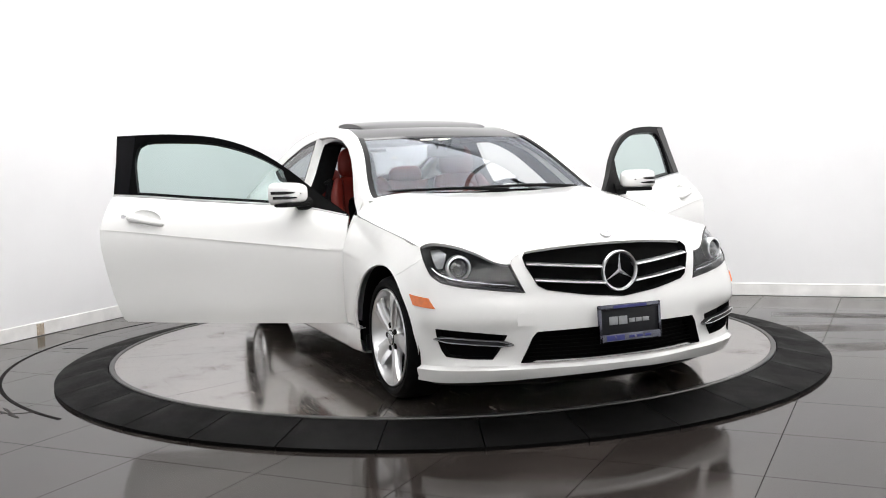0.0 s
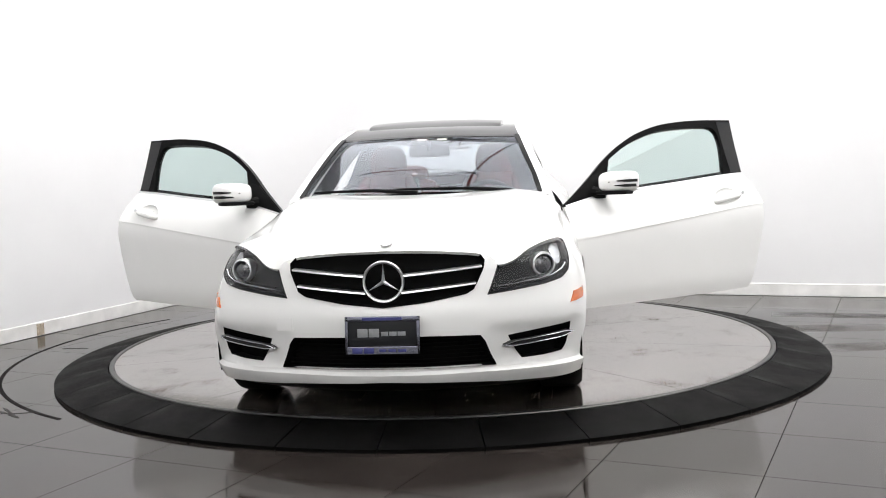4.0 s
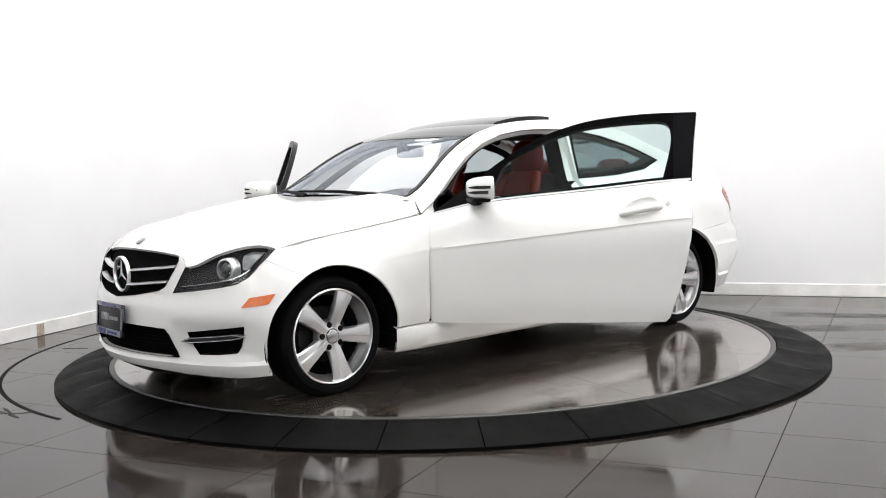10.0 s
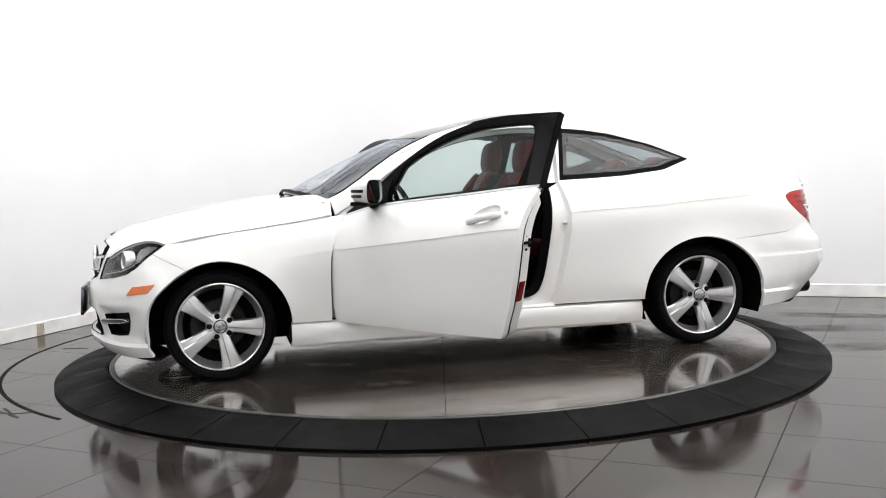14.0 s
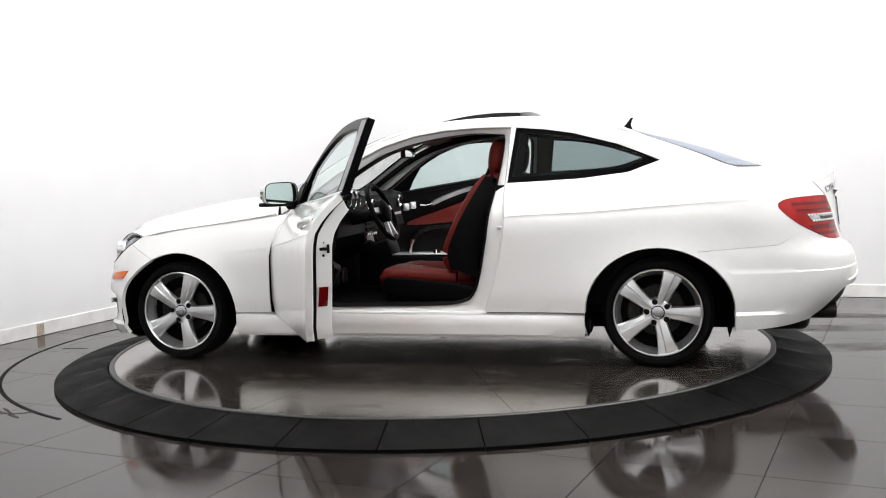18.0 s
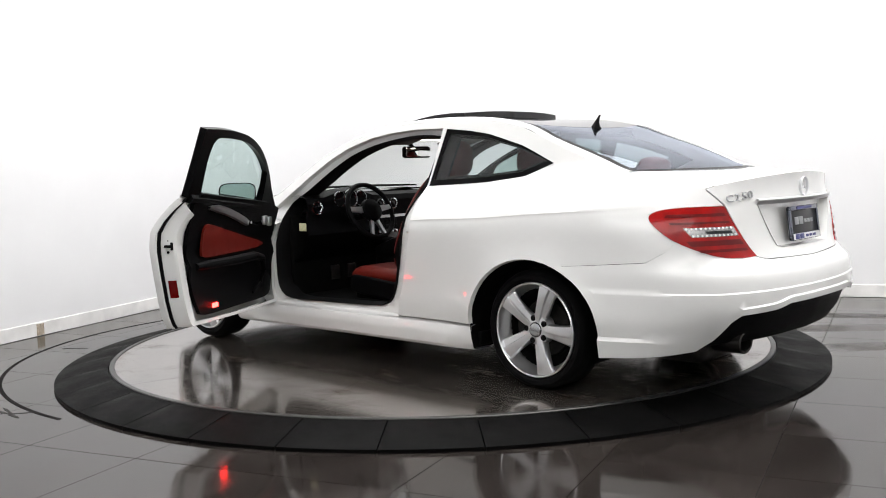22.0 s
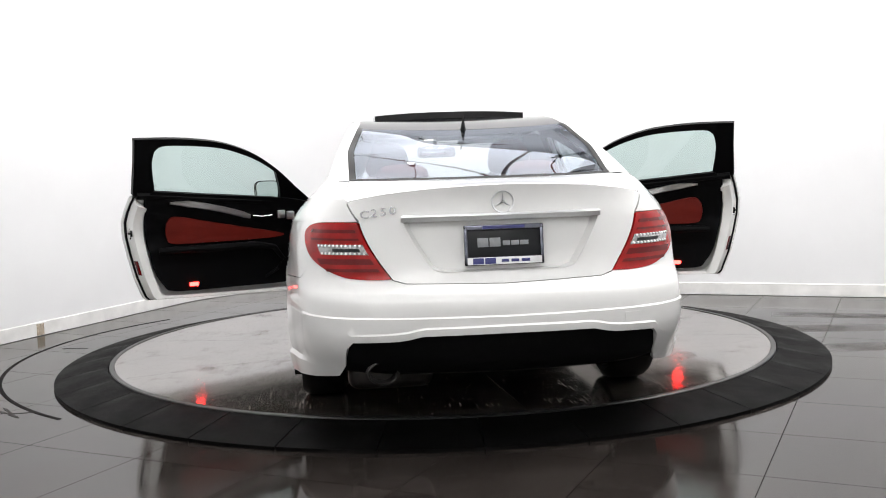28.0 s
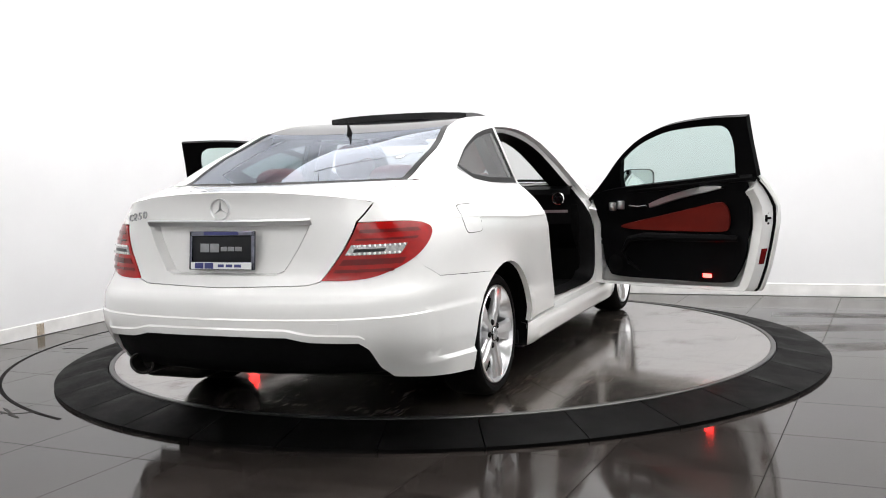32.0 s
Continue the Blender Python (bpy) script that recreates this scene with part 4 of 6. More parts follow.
# fuel flap on the right quarter
flap = [(-4.425 + 0.085 * abs(math.cos(a)) ** 0.4 * np.sign(math.cos(a)), 0.865 + 0.062 * abs(math.sin(a)) ** 0.4 * np.sign(math.sin(a))) for a in np.linspace(0, 2 * math.pi, 32, endpoint=False)]
part("flap_gap", skin(Shape(), [(-4.425 + (a + 4.425) * 1.03, 0.865 + (b - 0.865) * 1.04) for a, b in flap], lambda a, b: wrap(a, b, 0.0006), th=0.001, step=0.04), DARK_LINER, car)
part("fuel_flap", skin(Shape(), flap, lambda a, b: wrap(a, b, 0.0018), th=0.002, step=0.04), PAINT, car, "white fuel filler flap")
# ---- underbody and wheel housings ----
m = Shape()
m.box((-0.04, 0, 0.21), (3.7, 1.16, 0.08), 0.03)
m.box((0.0, 0, 0.235), (1.9, 1.62, 0.10), 0.03)
part("underbody", m, DARK_LINER, car, "dark underbody")
for x0 in (1.385, -1.385):
    for sgn in (1, -1):
        m = Shape()
        rows = []
        for dp in (0.880 if x0 < 0 else 0.850, 0.70, 0.50):
            rows.append([(x0 - 0.384 * math.cos(a), sgn * dp, 0.293 + 0.356 * math.sin(a)) for a in np.linspace(-0.35, math.pi + 0.35, 25)])
        m.grid(rows)
        m.add([(x0 - 0.384 * math.cos(a), sgn * 0.5, 0.293 + 0.356 * math.sin(a)) for a in np.linspace(-0.35, math.pi + 0.35, 25)], [tuple(range(25))])
        part("wheel_housing", m, DARK_LINER, car)
        fl = Shape().box((x0 - 0.375 if x0 > 0 else x0 + 0.36, sgn * 0.775, 0.215), (0.02, 0.12, 0.07), 0.006)
        part("mud_flap", fl, BLACK_PLASTIC, car)

# ---- wheels ----
def wheel(x0, sgn):
    m = Matrix.Translation((x0, sgn * 0.848, 0.2935)) @ (Matrix() if sgn > 0 else Matrix.Rotation(math.pi, 4, "Z"))
    w = part("wheel", Shape().lathe([(0.192, -0.20), (0.193, -0.08), (0.202, -0.05), (0.213, -0.034), (0.2195, -0.012), (0.2235, 0.003), (0.2285, 0.006), (0.233, 0.002), (0.234, -0.012), (0.226, -0.03), (0.226, -0.2)], m, 64), ALLOY, car, "silver five-spoke alloy wheel")
    prof = [(0.225, -0.19), (0.255, -0.205), (0.283, -0.19), (0.2925, -0.17), (0.2935, -0.10), (0.2925, -0.035), (0.284, -0.010), (0.268, 0.006), (0.248, 0.006), (0.236, -0.004), (0.228, -0.012)]
    part("tyre", Shape().lathe(prof, m, 72), RUBBER, w, "black low-profile tyre")
    for k in range(5):
        a = radians(112 + 72 * k)
        s = Shape()
        rows = []
        for r, hw, y, dp in ((0.040, 0.028, -0.014, 0.04), (0.072, 0.033, -0.010, 0.04), (0.11, 0.037, -0.005, 0.035), (0.15, 0.042, -0.002, 0.03), (0.185, 0.048, -0.001, 0.025), (0.2205, 0.058, -0.005, 0.02)):
            pts = []
            for t, yy in ((-1, -dp), (-1, -0.012), (-0.86, -0.001), (-0.1, 0.003), (0.12, 0.002), (0.26, -0.007), (0.84, -0.010), (1, -0.018), (1, -dp)):
                px, pz = r * math.cos(a) - hw * t * math.sin(a), r * math.sin(a) + hw * t * math.cos(a)
                pts.append(m @ Vector((px, y + yy, pz)))
            rows.append(pts)
        s.grid(rows, flip=False, close_u=True)
        part("spoke", s, ALLOY, w)
        b = a + radians(36)
        c = m @ Matrix.Translation((0.057 * math.cos(b), -0.009, 0.057 * math.sin(b)))
        part("wheel_bolt", Shape().lathe([(0.0001, 0.0), (0.011, 0.0), (0.0155, -0.005), (0.0155, -0.02)], c, 12), BLACK_PLASTIC, w)
    part("hub", Shape().lathe([(0.034, -0.012), (0.05, -0.014), (0.072, -0.018), (0.078, -0.03), (0.078, -0.07)], m, 40), ALLOY, w)
    part("cap_ring", Shape().lathe([(0.033, -0.0085), (0.0355, -0.0085), (0.0375, -0.014)], m, 32), BLACK_PLASTIC, w)
    part("hub_cap", Shape().lathe([(0.0001, -0.004), (0.02, -0.004), (0.031, -0.006), (0.034, -0.010), (0.034, -0.03)], m, 32), LAMP_SILVER, w, "round silver hub cap")
    part("brake_disc", Shape().lathe([(0.06, -0.100), (0.135, -0.100), (0.138, -0.103), (0.138, -0.122), (0.06, -0.122)], m, 40), BRAKE_IRON, w)
    cl = Shape()
    rows = []
    for aa in np.linspace(radians(-35), radians(35), 9):
        ca, sa = math.cos(aa), math.sin(aa)
        rows.append([m @ Vector((r * ca * (1 if x0 < 0 else 1), y, r * sa)) for r, y in ((0.10, -0.075), (0.155, -0.075), (0.165, -0.09), (0.165, -0.14), (0.10, -0.14))])
    cl.grid(rows, close_u=True)
    part("brake_caliper", cl, BRAKE_IRON, w)
    # added dark dish: the shade behind the spokes, hides the lit barrel
    part("spoke_gap_shade", Shape().lathe([(0.0001, -0.125), (0.15, -0.125), (0.190, -0.085), (0.2075, -0.044)], m, 40), DARK_LINER, w)


for x0 in (1.385, -1.385):
    for sgn in (1, -1):
        wheel(x0, sgn)

# ---- doors ----
HX, HY = 0.76, 0.845
LOW = [(0.765, 0.847), (0.764, 0.65), (0.762, 0.45), (0.758, 0.292), (0.745, 0.283), (0.4, 0.288), (0.1, 0.294), (-0.2, 0.303), (-0.45, 0.312), (-0.469, 0.330), (-0.517, 0.46), (-0.551, 0.60), (-0.573, 0.716), (-0.580, 0.816), (-0.564, 0.985)]
TOP = [(-0.564, 0.995), (-0.570, 1.186), (-0.580, 1.327), (-0.37, 1.330), (-0.2, 1.323), (-0.02, 1.302), (0.159, 1.252), (0.303, 1.185), (0.432, 1.103), (0.53, 1.028), (0.62, 0.962), (0.70, 0.905), (0.765, 0.858)]
WIN = [(-0.425, 1.000), (-0.458, 1.16), (-0.454, 1.240), (-0.432, 1.273), (-0.377, 1.288), (-0.186, 1.284), (-0.01, 1.266), (0.166, 1.217), (0.296, 1.160), (0.392, 1.104), (0.436, 1.00), (0.452, 0.925)]
door_belt = [(x, belt(x) - 0.001) for x in np.linspace(-0.54, 0.74, 16)]
for sgn in (1, -1):
    def put(name, shape, material, parent, label=""):
        return part(name, shape if sgn > 0 else mirrored(shape), material, parent, label)
    lo = [(sx(x), z) for x, z in LOW + door_belt]
    bowl = [(-0.335 + 0.082 * math.cos(a), 0.872 + 0.040 * math.sin(a) - 0.082 * math.cos(a) * 0.18) for a in np.linspace(0, 2 * math.pi, 28, endpoint=False)]
    bowl_loop = [(sx(x), z) for x, z in bowl]
    door = put("door", skin(Shape(), lo[::-1] if sum(a[0] * b[1] - b[0] * a[1] for a, b in zip(lo, lo[1:] + lo[:1])) < 0 else lo, lambda s, z: wrap(s, z, 0.0), [bowl_loop], th=0.03, step=0.05, lines=crease_lines(0.765, -0.58)), PAINT, car, "open white coupe door with frame window")
    door.matrix_local = Matrix.Translation((HX, sgn * HY, 0)) @ Matrix.Rotation(radians(-59.4 if sgn > 0 else 61.6), 4, "Z") @ Matrix.Translation((-HX, -sgn * HY, 0))

    def ccw(l):
        l = [(sx(x), z) for x, z in l]
        return l[::-1] if sum(a[0] * b[1] - b[0] * a[1] for a, b in zip(l, l[1:] + l[:1])) < 0 else l
    fr = ccw([TOP[0], TOP[1]] + crom(TOP[2:], 3).tolist() + [(x, belt(x) + 0.001) for x in np.linspace(0.745, -0.55, 14)])
    wn = ccw(crom(WIN[:10], 3).tolist() + WIN[10:] + [(x, belt(x) + 0.012) for x in np.linspace(0.40, -0.40, 8)])
    put("window_frame", skin(Shape(), fr, lambda s, z: side(s, z, -0.004), [wn], 0.035, 0.05), FRAME_BLACK, door, "black window frame")
    ap = ccw([(-0.478, 1.004), (-0.560, 1.002), (-0.566, 1.186), (-0.574, 1.318), (-0.470, 1.318), (-0.474, 1.16)])
    put("frame_panel", skin(Shape(), ap, lambda s, z: side(s, z, -0.0015), th=0.003, step=0.06), BLACK_GLOSS, door, "gloss black panel on the window frame")
    g = put("door_window", skin(Shape(), wn, lambda s, z: side(s, z, -0.016), th=0, step=0.09), SIDE_GLASS, door, "greenish clear window glass")
    g.visible_shadow = False
    m = Shape()
    rows = [[side(sx(x), belt(x) + dz, o) for dz, o in ((-0.003, 0.0), (0.001, 0.005), (0.007, 0.004), (0.010, -0.006))] for x in np.linspace(0.755, -0.562, 26)]
    m.grid(rows)
    put("belt_trim", m, SATIN, door, "thin bright belt strip")
    # inner shell: white edge, seal and trim card
    l = even(np.array(LOW + [(x, belt(x) - 0.001) for x in np.linspace(-0.54, 0.74, 12)]), 0.06)
    c = np.array([0.10, 0.60])
    rows = []
    for sc, dp in ((1.0, -0.026), (0.992, -0.036), (0.980, -0.042), (0.968, -0.055), (0.955, -0.118), (0.945, -0.128), (0.86, -0.130)):
        rows.append([side(sx(a), min(b, belt(a) - 0.45 * (1 - sc)), max(dp, -0.028) if b0 > belt(a0) - 0.02 else dp) for (a, b), (a0, b0) in zip(c + (l - c) * [sc, 1 - (1 - sc) * 0.7], l)])
    put("door_edge", Shape().grid(rows, close_u=True), PAINT, door)
    rows = []
    for sc, dp in ((0.990, -0.034), (0.991, -0.044), (0.984, -0.052), (0.974, -0.052), (0.968, -0.046)):
        rows.append([side(sx(a), min(b, belt(a)), dp) for a, b in c + (l - c) * [sc, 1 - (1 - sc) * 0.8]])
    put("door_seal", Shape().grid(rows, close_u=True), BLACK_PLASTIC, door, "black rubber door seal")
    card = crom([(0.655, 0.66), (0.64, 0.48), (0.60, 0.39), (0.52, 0.352), (0.1, 0.354), (-0.29, 0.362), (-0.365, 0.405), (-0.425, 0.51), (-0.465, 0.68), (-0.482, 0.80)], 3).tolist() + [(-0.49, 0.965)] + [(x, belt(x) + 0.014) for x in np.linspace(-0.44, 0.60, 12)] + [(0.70, 0.875), (0.68, 0.75)]

    def inner(s, z, out=0.0):
        return np.array([xs(s), 0.735 - 0.05 * max(0, (z - 0.70) / 0.2) - 0.02 * max(0, z - 0.9) / 0.1 - out - 0.02 * max(0, 1 - abs(z - 0.62) / 0.06), z])
    cd = ccw([tuple(q) for q in card])
    put("door_card", skin(Shape(), cd[::-1], inner, th=-0.022, step=0.06), BLACK_LEATHER, door, "black door trim card")
    red = crom([(0.47, 0.672), (0.40, 0.702), (0.138, 0.754), (-0.10, 0.802), (-0.28, 0.838), (-0.335, 0.822), (-0.357, 0.76), (-0.340, 0.69), (-0.29, 0.666), (0.0, 0.660), (0.3, 0.660)], 3, closed=True).tolist()
    put("red_insert", skin(Shape(), ccw(red)[::-1], lambda s, z: inner(s, z, 0.004 + 0.010 * max(0, 1 - ((z - 0.735) / 0.08) ** 2)), th=0.012, step=0.04), RED_LEATHER, door, "red leather door insert")
    m = Shape()
    m.grid([[inner(sx(x), z0 + dz * w, o) for dz, o in ((-1, 0.005), (-0.8, 0.022), (0.8, 0.022), (1, 0.005))] for x, z0, w in zip(np.linspace(-0.335, 0.22, 14), 0.925 - 0.60 * np.linspace(0, 0.34, 14) ** 1.55, [0.006, 0.012, 0.016] + [0.021] * 9 + [0.020, 0.015])], flip=True)
    put("silver_strip", m, ALLOY, door, "brushed silver trim strip")
    m = Shape()
    m.tube([inner(sx(x), z, o) for x, z, o in ((-0.40, 0.625, 0.0), (-0.30, 0.628, 0.03), (0.0, 0.622, 0.04), (0.25, 0.622, 0.04), (0.38, 0.60, 0.04), (0.45, 0.52, 0.03), (0.42, 0.45, 0.015), (0.33, 0.40, 0.005))], [0.018, 0.024, 0.026, 0.026, 0.02, 0.016, 0.012, 0.008], 10)
    put("armrest", m, BLACK_LEATHER, door, "black padded armrest")
    m = Shape().tube([side(sx(x), belt(x) - 0.012, -0.048) for x in np.linspace(-0.54, 0.70, 16)], 0.024, 8)
    put("belt_seal", m, BLACK_LEATHER, door)
    for x, z in ((0.44, 0.815), (0.51, 0.805)):
        put("seat_switch", Shape().box(inner(sx(x), z, 0.028), (0.058, 0.02, 0.055), 0.008), SATIN, door, "silver seat switch")
    m = Shape()
    m.tube([inner(sx(x), z, 0.03) for x, z in ((0.23, 0.815), (0.30, 0.806), (0.37, 0.812))], 0.008, 8)
    put("inner_handle", m, CHROME, door, "chrome inner handle")
    m = Shape().lathe([(0.0001, 0.006), (0.05, 0.005), (0.062, 0.0)], Matrix.Translation(inner(sx(0.53), 0.43, 0.012)) @ Matrix.Rotation(math.pi, 4, "Z"), 24)
    put("loudspeaker", m, BLACK_PLASTIC, door)
    m = Shape().box(inner(sx(-0.175), 0.398, 0.004), (0.06, 0.012, 0.024), 0.004)
    put("warning_light", m, RED_GLOW, door, "lit red door warning light")
    # rear edge: red reflector, lock, screws
    m = Shape().box((-0.5115, 0.792, 0.525), (0.006, 0.044, 0.095), 0.002, Matrix.Rotation(radians(9), 3, "Z") @ Matrix.Rotation(radians(-16), 3, "Y"))
    put("door_reflector", m, RED_DARK, door, "dark red edge reflector")
    m = Shape().box((-0.552, 0.785, 0.745), (0.016, 0.046, 0.014), 0.004).box((-0.551, 0.768, 0.745), (0.014, 0.012, 0.040), 0.004)
    put("door_latch", m, BLACK_PLASTIC, door, "steel door latch")
    for dz in (0.715, 0.775):
        m = Shape().lathe([(0.0001, 0.003), (0.006, 0.002), (0.007, -0.003)], Matrix.Translation((-0.5505, 0.790, dz)) @ Matrix.Rotation(math.pi / 2, 4, "Z"), 10)
        put("screw", m, BLACK_PLASTIC, door)
    # outer handle with its bowl
    m = Shape()
    pts = [wrap(sx(x), 0.834 + (-0.22 - x) * 0.183, o) for x, o in ((-0.238, -0.004), (-0.258, 0.014), (-0.33, 0.022), (-0.385, 0.021), (-0.415, 0.014), (-0.432, -0.004))]
    m.tube(crom(pts, 4), [0.010] + [0.0165] * 19 + [0.010], 10)
    put("door_handle", m, PAINT, door, "white pull handle")
    bc = np.array([sx(-0.335), 0.872])
    rows = [[wrap(*(bc + (np.array(p) - bc) * k), -0.034 * (1 - k ** 3)) for p in bowl_loop] for k in (1.0, 0.97, 0.88, 0.7, 0.45, 0.02)]
    put("handle_bowl", Shape().grid(rows, close_u=True, flip=True), PAINT, door, "scooped bowl behind the handle")
    m = Shape().lathe([(0.0001, 0.002), (0.012, 0.002), (0.014, -0.002)], Matrix.Translation(wrap(sx(-0.462), 0.882, 0.004)), 16)
    put("lock_cover", m, CHROME, door)
    # door mirror: housing, glass, dark vents, foot
    def swing(shape):
        """Turns the mirror's head towards the seats."""
        q = Matrix.Translation((0.49, 0.79, 0)) @ Matrix.Rotation(radians(28), 4, "Z") @ Matrix.Translation((-0.43, -0.80, 0))
        shape.v = [tuple(q @ Vector(p)) for p in shape.v]
        return shape
    m = Shape()
    rows = []
    for k in range(9):
        t = k / 8
        x = 0.395 + 0.115 * math.sin(t * math.pi / 2)
        sc = math.cos(t * math.pi / 2) ** 0.45 if t < 1 else 0.05
        ring = []
        for a in np.linspace(0, 2 * math.pi, 28, endpoint=False):
            ca, sa = math.cos(a), math.sin(a)
            ring.append((x, 0.872 + 0.108 * sc * abs(ca) ** 0.52 * np.sign(ca) - 0.02 * t, 0.980 + 0.061 * sc * abs(sa) ** 0.52 * np.sign(sa)))
        rows.append(ring)
    m.grid(rows, close_u=True, flip=True)
    put("mirror_housing", swing(m), PAINT, door, "white mirror housing")
    m = Shape()
    ring = [(0.395, 0.872 + 0.108 * abs(math.cos(a)) ** 0.52 * np.sign(math.cos(a)), 0.980 + 0.061 * abs(math.sin(a)) ** 0.52 * np.sign(math.sin(a))) for a in np.linspace(0, 2 * math.pi, 28, endpoint=False)]
    c0 = np.array([0.405, 0.872, 0.980])
    m.grid([ring, [tuple(c0 + (np.array(p) - c0) * [1, 0.955, 0.94]) for p in ring]], close_u=True)
    m.add([tuple(c0 + (np.array(p) - c0) * [0, 0.955, 0.94] + [0.004, 0, 0]) for p in ring], [tuple(range(28))])
    put("mirror_rim", swing(m), BLACK_PLASTIC, door)
    m = Shape()
    m.add([tuple(c0 + (np.array(p) - c0) * [0, 0.94, 0.92] + [-0.002, 0, 0]) for p in ring], [tuple(range(28))[::-1]])
    put("mirror_glass", swing(m), mat("mirror_silver", (0.82, 0.86, 0.85), 0.02, metal=1.0), door, "door mirror glass")
    for dz, t0, t1 in ((0.960, 0.95, 0.16), (0.986, 0.90, 0.10)):
        m = Shape()
        rows = []
        for t in np.linspace(t0, t1, 16):
            sc = math.cos(t * math.pi / 2) ** 0.45
            x, y = 0.395 + 0.115 * math.sin(t * math.pi / 2), 0.872 + 0.108 * sc - 0.02 * t
            d = Vector((x - 0.36, (y - 0.872) * 0.9)).normalized()
            h = 0.0035 + 0.0055 * min(1, (t0 - t) / 0.3)
            rows.append([(x + d.x * o, y + d.y * o, dz + k * h) for k, o in ((-1, -0.006), (-0.8, 0.0035), (0.8, 0.0035), (1, -0.006))])
        m.grid(rows, flip=True)
        put("mirror_signal", swing(m), BLACK_GLOSS, door, "dark mirror indicator slot")
    m = Shape()
    m.box((0.455, 0.858, 0.921), (0.095, 0.195, 0.022), 0.010)
    swing(m)
    m.tube([(0.50, 0.79, 0.915), (0.525, 0.765, 0.918), (0.55, 0.735, 0.922)], [0.026, 0.032, 0.036], 10)
    put("mirror_foot", m, BLACK_PLASTIC, door, "black mirror foot")
    m = skin(Shape(), ccw([(0.76, 0.858), (0.70, 0.900), (0.53, 1.022), (0.445, 1.04), (0.452, 0.918), (0.57, 0.900)]), lambda s, z: side(s, z, 0.004), th=0.01, step=0.04)
    put("mirror_triangle", m, BLACK_PLASTIC, door)
    hp = Shape().box((0.735, sgn * 0.705, 0.525), (0.09, 0.16, 0.48), 0.012)
    part("hinge_pillar", hp, PAINT, car)
    # hinges
    for dz in (0.42, 0.70):
        m = Shape().box((0.735, 0.80, dz), (0.08, 0.03, 0.05), 0.008)
        put("door_hinge", m, PAINT, door, "white painted hinge")
    m = Shape().box((0.68, 0.79, 0.56), (0.18, 0.018, 0.03), 0.004)
    put("door_check", m, STEEL, door, "steel check strap")
# ---- inside the car ----
m = Shape()
m.box((-0.35, 0, 0.30), (2.0, 1.44, 0.04), 0.01)
m.box((0.62, 0, 0.55), (0.06, 1.46, 0.55), 0.02)
m.box((-1.52, 0, 0.62), (0.04, 1.36, 0.60), 0.02)
part("cabin_floor", m, DARK_LINER, car, "black carpet")
for sgn in (1, -1):
    m = skin(Shape(), [(-0.50, 0.32), (-0.50, 0.98), (-0.85, 0.99), (-1.20, 1.00), (-1.5, 0.98), (-1.5, 0.32)], lambda a, b: (a, 0.69 - 0.1 * max(0, b - 0.75), b), th=0.02, step=0.12)
    part("rear_side_trim", m if sgn > 0 else mirrored(m), BLACK_LEATHER, car)
    m = Shape()
    m.grid([[upper(x, rail(x)) + [0, -0.03 - o, -0.012 - d] for o, d in ((0.0, 0.0), (0.03, 0.01), (0.03, 0.03), (0.0, 0.045))] for x in np.linspace(0.66, -1.1, 26)], flip=True)
    part("pillar_trim", m if sgn > 0 else mirrored(m), BLACK_PLASTIC, car)

# dashboard
m = Shape()
rows = []
for y in np.linspace(0.72, -0.72, 29):
    hood_up = 0.035 * math.exp(-((y - 0.36) / 0.17) ** 4)
    rows.append([(0.95 - 0.14 * (y / 0.72) ** 2, y, 0.925), (0.70, y, 0.935 + hood_up * 0.6), (0.52, y, 0.945 + hood_up), (0.455, y, 0.925 + hood_up), (0.44, y, 0.89), (0.46, y, 0.82), (0.44, y, 0.70), (0.50, y, 0.60), (0.60, y, 0.52)])
m.grid(rows)
dash = part("dashboard", m, BLACK_LEATHER, car, "black dashboard")
for y, z, r in ((0.64, 0.865, 0.042), (0.10, 0.865, 0.036), (-0.02, 0.865, 0.036), (-0.64, 0.865, 0.042)):
    mm = Matrix.Translation((0.448, y, z)) @ Matrix.Rotation(math.pi / 2, 4, "Z")
    part("air_vent", Shape().lathe([(r * 0.75, 0.004), (r * 0.85, 0.012), (r, 0.010), (r * 1.05, 0.0)], mm, 28), CHROME, dash, "round vent with chrome ring")
    part("vent_disc", Shape().lathe([(0.0001, 0.008), (r * 0.3, 0.007), (r * 0.75, 0.003)], mm, 20), BLACK_GLOSS, dash)
for y, r in ((0.27, 0.05), (0.36, 0.058), (0.45, 0.05)):
    mm = Matrix.Translation((0.452, y, 0.912)) @ Matrix.Rotation(math.pi / 2, 4, "Z")
    part("gauge", Shape().lathe([(0.0001, 0.004), (r * 0.85, 0.004), (r * 0.9, 0.014), (r, 0.012), (r, 0.0)], mm, 28), LAMP_SILVER, dash, "silver-ringed gauge")
    part("gauge_face", Shape().lathe([(0.0001, 0.006), (r * 0.82, 0.006)], mm, 24), BLACK_GLOSS, dash)
m = Shape()
m.grid([[(0.452, y, 0.76 + dz) for dz in (-0.03, 0.03)] for y in np.linspace(0.2, -0.7, 10)])
part("dash_trim", m, ALLOY, dash, "brushed silver dash trim")
m = Shape().box((0.47, -0.01 + 0.06, 0.70), (0.05, 0.22, 0.18), 0.01, Matrix.Rotation(radians(12), 3, "Y"))
part("radio_panel", m, BLACK_GLOSS, dash)
